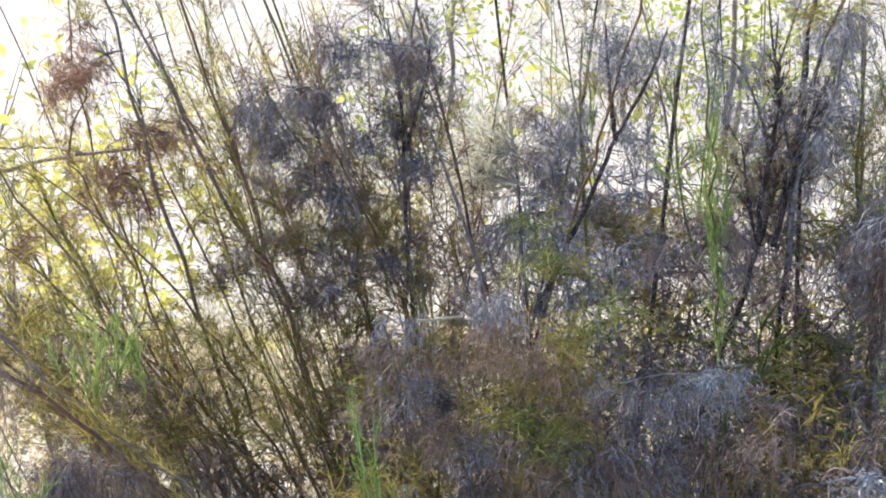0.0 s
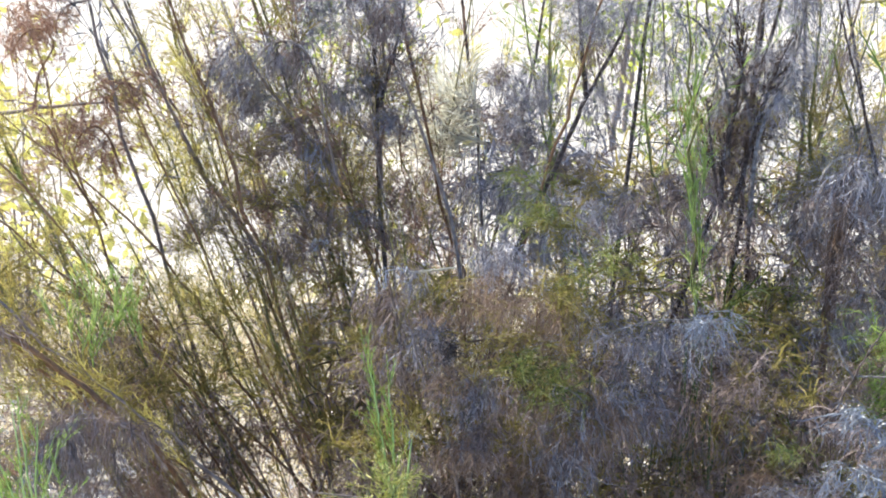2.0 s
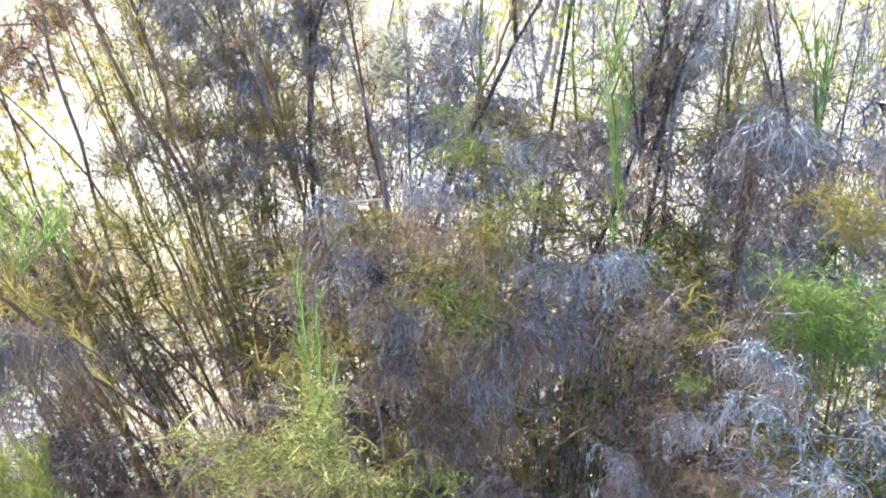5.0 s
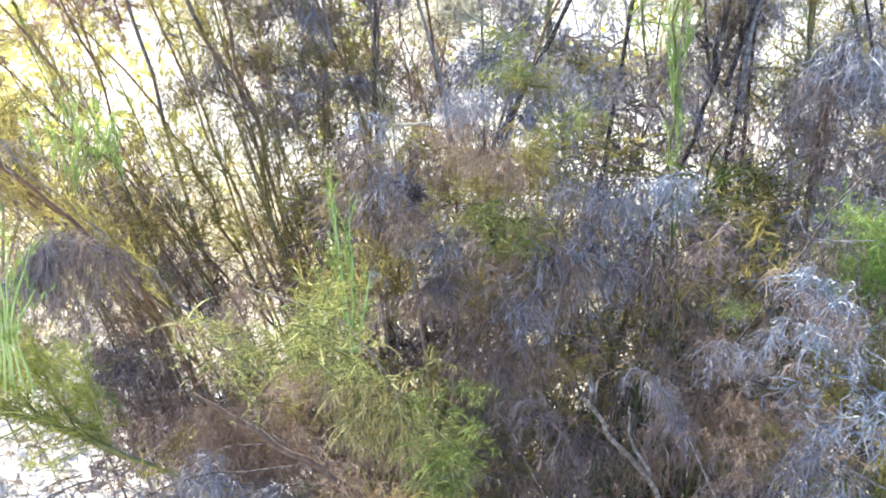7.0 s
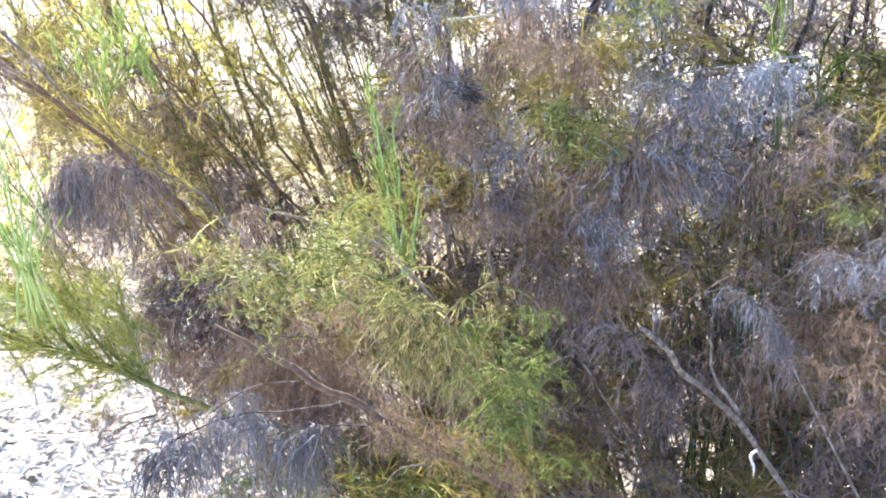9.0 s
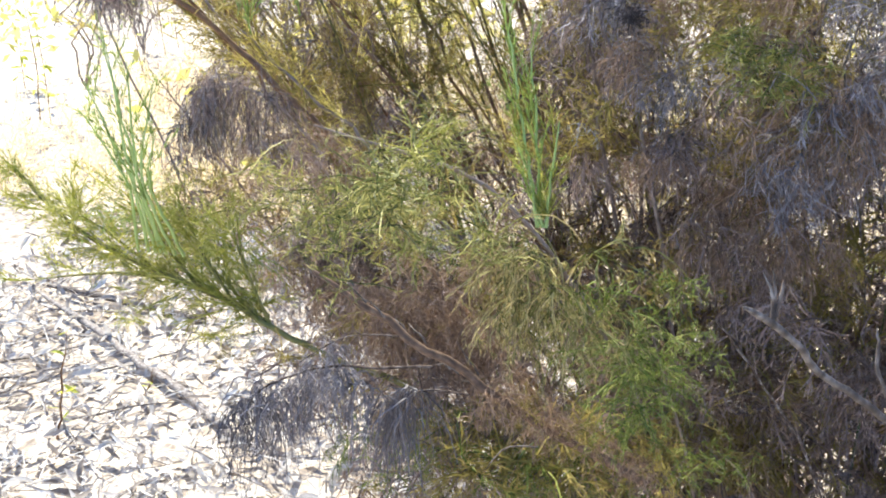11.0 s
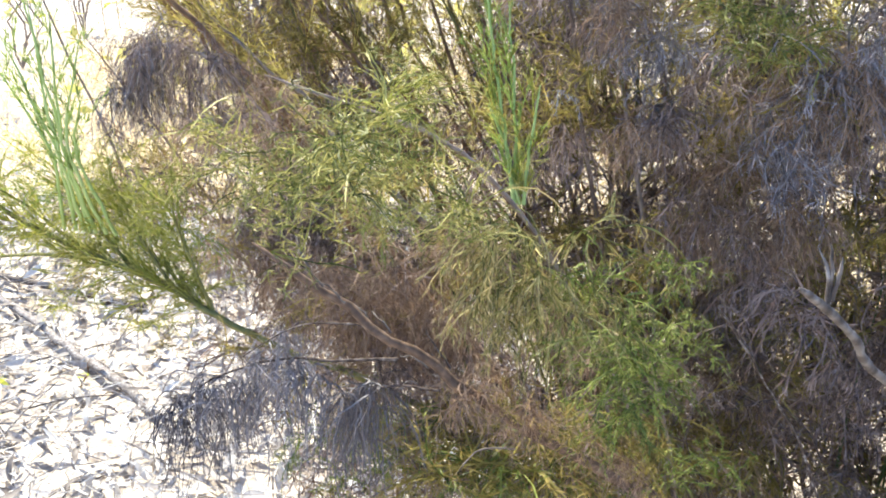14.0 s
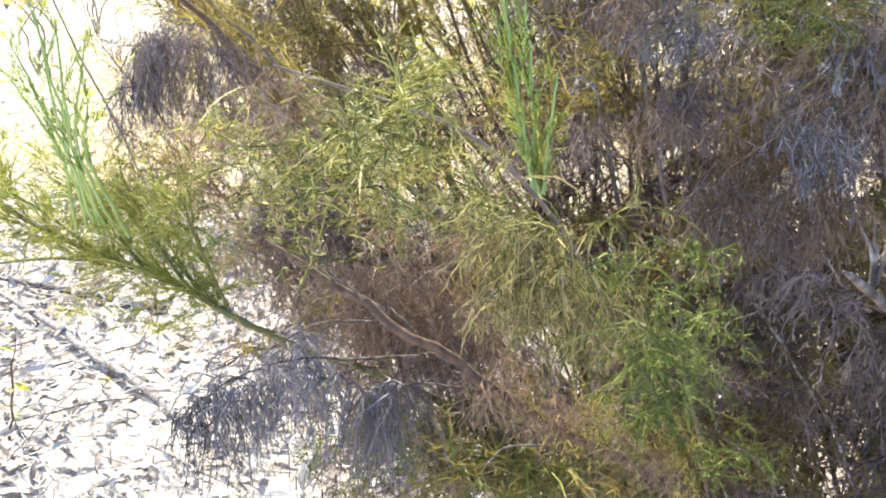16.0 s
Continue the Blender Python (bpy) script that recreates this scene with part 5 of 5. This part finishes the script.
for k in range(9):
    u = k / 8
    p = np.array((0.02, 0.935, 0.91)) * (1 - u) + np.array((0.12, 0.99, 0.84)) * u
    clump(S7, ("hang_russet", "strand_russet", "mop_olive")[k % 3], p + rng.normal(size=3) * 0.006, 0.01, 2, 0.045)

# ---- the bleached shrub ----
rng = np.random.default_rng(108)
S8 = thing("grey_shrub", (0.75, 1.15, 0.0), "dead shrub with pale bleached drooping foliage", "shrub")
fill(S8, "mop_brown mop_russet mop_brown mop_olive", (0.439, 1.120, 0.809), (0.686, 1.300, 0.917), 34, 0.075)
for p, k, z in [
    ((0.506, 1.08, 1.111), "strand_pale", 0.055), ((0.531, 1.08, 1.104), "strand_pale", 0.065), ((0.552, 1.08, 1.088), "strand_pale", 0.05),
    ((0.486, 1.05, 1.057), "hang_pale", 0.045), ((0.509, 1.05, 1.067), "strand_pale", 0.06), ((0.527, 1.05, 1.043), "hang_pale", 0.05), ((0.468, 1.05, 1.047), "hang_grey", 0.05),
    ((0.431, 1.05, 1.031), "hang_grey", 0.06), ((0.456, 1.05, 1.019), "hang_grey", 0.055), ((0.421, 1.07, 1.011), "mop_grey", 0.05),
    ((0.541, 1.06, 0.911), "hang_grey", 0.07), ((0.522, 1.08, 0.874), "mop_grey", 0.07), ((0.564, 1.04, 0.908), "hang_grey", 0.08),
    ((0.447, 1.09, 1.054), "mop_green", 0.05), ((0.436, 1.09, 1.064), "mop_green", 0.04), ((0.470, 1.30, 1.082), "mop_olive", 0.06),
]:
    clump(S8, k, p, z * 0.2, 2, z)
for p in ((0.500, 1.03, 1.001), (0.527, 1.03, 1.011), (0.553, 1.03, 1.031), (0.588, 1.03, 0.993), (0.609, 1.03, 1.013), (0.635, 1.03, 1.033), (0.546, 1.03, 0.982), (0.578, 1.03, 0.963), (0.617, 1.03, 0.964), (0.532, 1.03, 0.952)):
    tuft(S8, "claw", p, rng.uniform(0.055, 0.085), (-0.5 + rng.normal() * 0.5, -0.4, -0.1 + rng.normal() * 0.4))
    if rng.random() < 0.4:
        tuft(S8, "strand_pale", p, rng.uniform(0.05, 0.07))
for line in ([(0.64, 1.06, 0.86), (0.562, 1.0, 0.912), (0.511, 1.0, 0.936)], [(0.70, 1.1, 0.9), (0.617, 1.02, 0.975), (0.546, 1.02, 0.99)], [(0.72, 1.1, 0.95), (0.64, 1.02, 1.015), (0.553, 1.02, 1.03)]):
    branch(S8, line, 0.0016, GREYWOOD)
for p in ((0.425, 1.000, 0.991), (0.440, 1.000, 0.983), (0.417, 1.010, 0.953), (0.438, 1.000, 0.946), (0.426, 1.000, 0.921), (0.445, 1.000, 0.903), (0.424, 1.010, 0.884)):
    tuft(S8, ("hang_russet", "mop_russet")[int(rng.integers(2))], np.array(p) + rng.normal(size=3) * 0.006, 0.055)
fill(S8, "mop_brown mop_grey mop_brown mop_olive", (0.447, 1.250, 0.926), (0.817, 1.500, 1.060), 50, 0.075)
fill(S8, "bulk_green bulk_brown bulk_grey", (0.517, 1.300, 0.715), (1.009, 1.550, 0.922), 46, 0.09)
tube("dead_branch", S8, [(0.56, 1.6, 0.0), (0.50, 1.34, 0.85), (0.489, 1.14, 1.054), (0.504, 1.12, 1.095), (0.524, 1.12, 1.135), (0.548, 1.12, 1.18), (0.586, 1.12, 1.225)], 0.0030, 0.0010, OLDBARK, n=36, wiggle=0.0008)
tube("dead_twig", S8, [(0.524, 1.12, 1.135), (0.511, 1.12, 1.155), (0.498, 1.12, 1.178)], 0.0014, 0.0008, GREYWOOD, wiggle=0.0006)
tube("dead_twig", S8, [(0.527, 1.12, 1.138), (0.56, 1.115, 1.139), (0.593, 1.11, 1.143)], 0.0012, 0.0007, GREYWOOD, wiggle=0.0006)

# ---- green blades inside the thicket
rng = np.random.default_rng(119)
S13 = thing("green_reeds", (0.42, 1.37, 0.0), "dark green upright grassy blades inside the thicket", "grass")
for k in range(34):
    x, y = 0.42 + rng.normal() * 0.04, 1.37 + rng.normal() * 0.03
    h = rng.uniform(0.85, 1.17)
    tube("blade", S13, [(x, y, 0.0), (x + rng.normal() * 0.02, y, h * 0.6), (x + rng.normal() * 0.04, y + rng.normal() * 0.02, h)], 0.0032, 0.0010, REED, n=10, wiggle=0.0015, sides=4)

fill(S3, "bulk_olive bulk_green bulk_brown", (0.34, 1.5, 0.8), (0.68, 1.68, 1.2), 44, 0.11)

# ---- the green shrub at the thicket's edge
rng = np.random.default_rng(118)
S12 = thing("green_shrub", (0.80, 1.42, 0.0), "small fresh green shrub with soft thread-like foliage", "shrub")
for p in ((0.659, 1.3, 1.118), (0.698, 1.3, 1.110), (0.733, 1.3, 1.105), (0.670, 1.3, 1.080), (0.704, 1.28, 1.065), (0.751, 1.3, 1.065), (0.732, 1.28, 1.035), (0.684, 1.3, 1.040), (0.78, 1.3, 1.09), (0.79, 1.32, 1.02), (0.75, 1.34, 0.96)):
    clump(S12, "mop_leaf", p, 0.025, 4, 0.075)
for p in ((0.724, 1.33, 1.227), (0.757, 1.33, 1.239), (0.752, 1.33, 1.190), (0.709, 1.33, 1.248), (0.79, 1.34, 1.2)):
    clump(S12, "mop_olive", p, 0.025, 3, 0.07)
for top in ((0.70, 1.31, 1.10), (0.75, 1.33, 1.2), (0.74, 1.29, 1.03), (0.78, 1.31, 1.08)):
    branch(S12, [(0.80, 1.42, 0.0), (0.79, 1.40, 0.6), top], 0.004, GREENBARK)
fill(S12, "bulk_olive bulk_green", (0.66, 1.38, 0.55), (0.95, 1.55, 1.0), 30, 0.11)

# ---- fallen sticks ----
def fallen(points, r, label):
    ob = thing("fallen_stick", points[0], label, "stick", "fallen sticks")
    tube("stick", ob, points, r, r * 0.6, GREYWOOD)


fallen([(-1.03, 2.13, 0.030), (-1.33, 2.29, 0.05), (-1.58, 2.42, 0.05), (-2.1, 2.70, 0.050)], 0.013, "long grey fallen stick on dry leaves")
fallen([(-1.427, 2.662, 0.030), (-1.739, 2.688, 0.040), (-2.045, 2.705, 0.050)], 0.014, "grey fallen stick on dry leaves")

# ---- far shrubs and trees ----
rng = np.random.default_rng(109)
FAR = thing("far_shrub", (0, 0, 0), "sunlit shrub of thin stems and yellow-green foliage", "shrub", "far shrubs")
for i in range(4):
    d = rng.normal(size=2) * 0.3
    stem(FAR, (d[0] * 0.5, d[1] * 0.5, 0.6), (d[0] * 1.4, d[1] * 1.4, 1.6), 0.005, GREENBARK, 0.6, "wisp_gold wisp_gold wisp_olive wisp_grey", 5, 0.35)
for i in range(9):
    x, y = rng.uniform(-3.0, 3.8), rng.uniform(3.6, 6.5)
    if x < -0.3 and y < 5:
        continue
    copy_thing(FAR, pose(x, y, 0, 0, 0, rng.uniform(0, 360)))
FAR.location = (1.2, 3.1, 0)


GREYFAR = thing("grey_far_shrub", (0, 0, 0), "upright grey-green shrub of thin stems", "shrub", "grey far shrubs")
for i in range(4):
    d = rng.normal(size=2) * 0.22
    stem(GREYFAR, (d[0] * 0.7, d[1] * 0.5, 0.6), (d[0] * 1.4, d[1] * 1.4, 1.6), 0.0045, BARK, 0.6, "wisp_grey wisp_fresh spray_grey spray_olive", 7, 0.28)
for i in range(5):
    copy_thing(GREYFAR, pose(rng.uniform(0.5, 2.4), rng.uniform(2.7, 4.2), 0, 0, 0, rng.uniform(0, 360)))
GREYFAR.location = (0.9, 2.7, 0)


def leaf_cloud(n, lo, hi, size, clumps):
    """Many small leaves in uneven clumps."""
    c = np.array(lo) + (np.array(hi) - np.array(lo)) * rng.random((clumps, 3))
    p = c[rng.integers(0, clumps, n)] + rng.normal(size=(n, 3)) * (np.array(hi) - np.array(lo)) * 0.11
    a, b = unit(rng.normal(size=(n, 3))), unit(rng.normal(size=(n, 3)))
    b = unit(np.cross(a, b))
    s = size * rng.uniform(0.6, 1.4, (n, 1))
    v = np.stack([p - a * s, p + b * s * 0.45, p + a * s, p - b * s * 0.45], 1).reshape(-1, 3)
    return v, np.arange(4 * n).reshape(n, 4)


rng = np.random.default_rng(110)
for i in range(14):
    x, y = -20 + 3.2 * i + rng.normal(), rng.uniform(13, 24)
    if -10 < x < -1:
        continue
    T = thing("tree", (x, y, 0), "sunlit tree with yellow-green leaves", "tree", "far trees")
    h = rng.uniform(4, 7)
    tube("trunk", T, [(x, y, 0), (x + 0.2, y, h * 0.4), (x + rng.normal() * 0.4, y, h)], 0.06, 0.02, BARK, wiggle=0.03)
    v, f = leaf_cloud(1500, (-1.7, -1.7, 0.6), (1.7, 1.7, h + 0.5), 0.08, 26)
    crown = new("crown", mesh_from("crown", v, f, BROADLEAF))
    crown.parent = T

def leafy_bush(x, y, h, n):
    """A loose, sunlit broad-leaved bush."""
    T = thing("leafy_bush", (x, y, 0), "loose sunlit bush with yellow leaves", "bush", "leafy bushes")
    for _ in range(4):
        tube("stem", T, [(x, y, 0), (x + rng.normal() * 0.1, y, h * 0.5), (x + rng.normal() * 0.35, y + rng.normal() * 0.3, h)], 0.008, 0.003, BARK, n=8, wiggle=0.01)
    v, f = leaf_cloud(n, (-0.55, -0.4, 0.25), (0.55, 0.4, h), 0.032, 16)
    ob = new("foliage", mesh_from("foliage", v, f, YELLOWLEAF))
    ob.parent = T


for i in range(4):
    leafy_bush(-0.28 * (3.8 + 0.9 * i) - rng.uniform(0.0, 1.0), 3.8 + 0.9 * i + rng.normal() * 0.2, rng.uniform(1.2, 1.9), 420)
for i in range(3):
    leafy_bush(-0.2 + 1.2 * i + rng.normal() * 0.2, 4.9 + rng.normal() * 0.8, rng.uniform(1.0, 1.8), 160)


for p in ((-4.140, 5.599, 0.000), (-4.529, 6.775, 0.000), (-6.322, 7.989, 0.000)):
    leafy_bush(p[0], p[1], 0.55, 130)


def seedling(p, h, leaves, size):
    """A thin upright stalk with a few broad leaves."""
    T = thing("seedling", p, "small broad-leaved plant with bright yellow-green leaves", "plant", "seedlings")
    top = Vector(p) + Vector((rng.normal() * 0.04, rng.normal() * 0.04, h))
    c = tube("stalk", T, [p, (Vector(p) + top) / 2 + Vector((rng.normal() * 0.015, 0, 0)), top], 0.0035, 0.0015, REDBARK, n=8, wiggle=0.002)
    for k in range(leaves):
        ob = new("leaf", blade_data[int(rng.integers(6))])
        ob.parent = T
        i = int(rng.integers(2, len(c)))
        a = rng.uniform(0, 6.28)
        s = size * rng.uniform(0.6, 1.3)
        ob.location = Vector(c[i]) - T.location + Vector((math.cos(a), math.sin(a), 0.1)) * s * 0.5
        ob.rotation_euler = (rng.normal() * 0.4, rng.normal() * 0.4, a)
        ob.scale = (s, s, s)


# ---- fallen leaves ----
def leaf_mesh():
    L, W = 1.0, rng.uniform(0.10, 0.26)
    t = np.linspace(-1, 1, 5)
    w = W * np.sqrt(np.maximum(1 - t**2, 0.0)) + 0.02
    cup, curl = rng.uniform(0.1, 0.7), rng.uniform(-0.5, 0.6)
    mid = np.stack([t * L, 0 * t, curl * t**2], 1)
    le = mid + np.stack([0 * t, w, cup * w], 1)
    ri = mid + np.stack([0 * t, -w, cup * w], 1)
    v = np.concatenate([mid, le, ri]) * 0.5
    f = [[i, i + 1, 6 + i, 5 + i] for i in range(4)] + [[i + 1, i, 10 + i, 11 + i] for i in range(4)]
    return v, np.array(f)


rng = np.random.default_rng(111)
LEAVES = [leaf_mesh() for _ in range(6)]
leaf_data = [mesh_from("leaf", v, f, LITTER) for v, f in LEAVES]
for i in range(260):
    ob = new("leaf", leaf_data[i % 6])
    ob.parent = ground
    ob.location = (rng.uniform(-2.1, -0.35), rng.uniform(1.3, 3.0), rng.uniform(0.02, 0.05))
    ob.rotation_euler = (rng.normal() * 0.4, rng.normal() * 0.35, rng.uniform(0, 6.28))
    s = rng.uniform(0.045, 0.095)
    ob.scale = (s, s, s)


def litter(n, lo, hi, size):
    vs, fs, at = [], [], 0
    for i in range(n):
        v, f = LEAVES[i % 6]
        m = Euler((rng.normal() * 0.6, rng.normal() * 0.5, rng.uniform(0, 6.28))).to_matrix()
        p = np.array([rng.uniform(lo[0], hi[0]), rng.uniform(lo[1], hi[1]), rng.uniform(0.01, 0.065)])
        vs.append(v * size * rng.uniform(0.6, 1.3) @ np.array(m).T + p)
        fs.append(f + at)
        at += len(v)
    ob = new("leaf_litter", mesh_from("leaf_litter", np.concatenate(vs), np.concatenate(fs), LITTER))
    return tagged(ob, "dry curled tan leaves covering the ground", "leaf litter", kind="stuff")


rng = np.random.default_rng(112)
litter(5200, (-2.4, 1.0), (0.2, 3.4), 0.062)
litter(900, (-4.0, 3.2), (3.5, 7.0), 0.08)

rng = np.random.default_rng(113)
blade_data = [mesh_from("leaf", v, f, BROADLEAF) for v, f in LEAVES]
seedling((-1.400, 1.972, 0.000), 0.30, 9, 0.035)
seedling((-1.343, 2.217, 0.000), 0.10, 4, 0.03)
for i in range(16):
    y = rng.uniform(3.8, 7.5)
    x = -0.35 * y - rng.uniform(0.0, 0.5) * y
    seedling((x, y, 0.0), rng.uniform(0.2, 0.9), int(rng.integers(14, 26)), rng.uniform(0.05, 0.09))
rng = np.random.default_rng(120)


def dry_grass(n):
    """Bleached standing grass in the sun behind the shrubs."""
    c = np.stack([rng.uniform(-3.6, 2.6, n // 14), rng.uniform(2.75, 6.5, n // 14)], 1)
    c = c[(c[:, 0] > -0.7) | (c[:, 1] > 3.5)]
    p = np.repeat(c, 14, 0) + rng.normal(size=(len(c) * 14, 2)) * 0.05
    p = np.concatenate([p, np.zeros((len(p), 1))], 1)
    d = np.concatenate([rng.normal(size=(len(p), 2)) * 0.28, np.ones((len(p), 1))], 1)
    v, f = ribbons(grow(p, d, rng.uniform(0.15, 0.5, len(p)), 4, 0.9, 0.5), rng.uniform(0.003, 0.006, len(p)))
    tagged(new("dry_grass", mesh_from("dry_grass", v, f, HAY)), "bleached peach-coloured dry grass standing in full sun", "grass", kind="stuff")


dry_grass(9800)
rng = np.random.default_rng(114)
S11 = thing("straw_grass", (0.121, 1.900, 1.292), "bleached slanting straw blades among the stems", "grass")
S11.location.z = 0.0
for p in ((0.188, 1.9, 1.364), (0.177, 1.9, 1.398), (0.158, 1.9, 1.373), (0.189, 1.9, 1.333), (0.148, 1.9, 1.308), (0.168, 1.9, 1.348)):
    for _ in range(4):
        tuft(S11, "straw", p, 0.17, (-0.9, rng.normal() * 0.2, 0.35))
    tube("stalk", S11, [tuple(S11.location), (p[0], p[1], p[2] * 0.5), p], 0.003, 0.0015, STRAW, n=8, wiggle=0.004)


def debris(n):
    """Thin dry twigs strewn on the leaves."""
    for _ in range(n):
        x, y, a = rng.uniform(-2.0, -0.4), rng.uniform(1.4, 3.2), rng.uniform(0, 6.28)
        d = np.array([math.cos(a), math.sin(a), 0.02]) * rng.uniform(0.1, 0.35)
        p = np.array([x, y, 0.045])
        T = thing("dry_twig", p, "thin dry grey twig lying on leaves", "twig", "dry twigs")
        tube("twig", T, [p, p + d * 0.5 + rng.normal(size=3) * 0.008, p + d], 0.003, 0.0015, GREYWOOD, n=8, wiggle=0.002)


rng = np.random.default_rng(115)
debris(46)


def straw_litter(n):
    """Short pale blades lying flat among the leaves."""
    p = np.stack([rng.uniform(-2.3, 0.2, n), rng.uniform(1.1, 3.4, n), rng.uniform(0.03, 0.06, n)], 1)
    a = rng.uniform(0, 6.28, n)
    d = np.stack([np.cos(a), np.sin(a), rng.normal(size=n) * 0.08], 1)
    v, f = ribbons(grow(p, d, rng.uniform(0.05, 0.18, n), 3, 0.0, 0.3), np.full(n, 0.003))
    tagged(new("straw_litter", mesh_from("straw_litter", v, f, LITTER)), "dry pale straw scattered over fallen leaves", "straw", kind="stuff")


rng = np.random.default_rng(116)
straw_litter(4000)
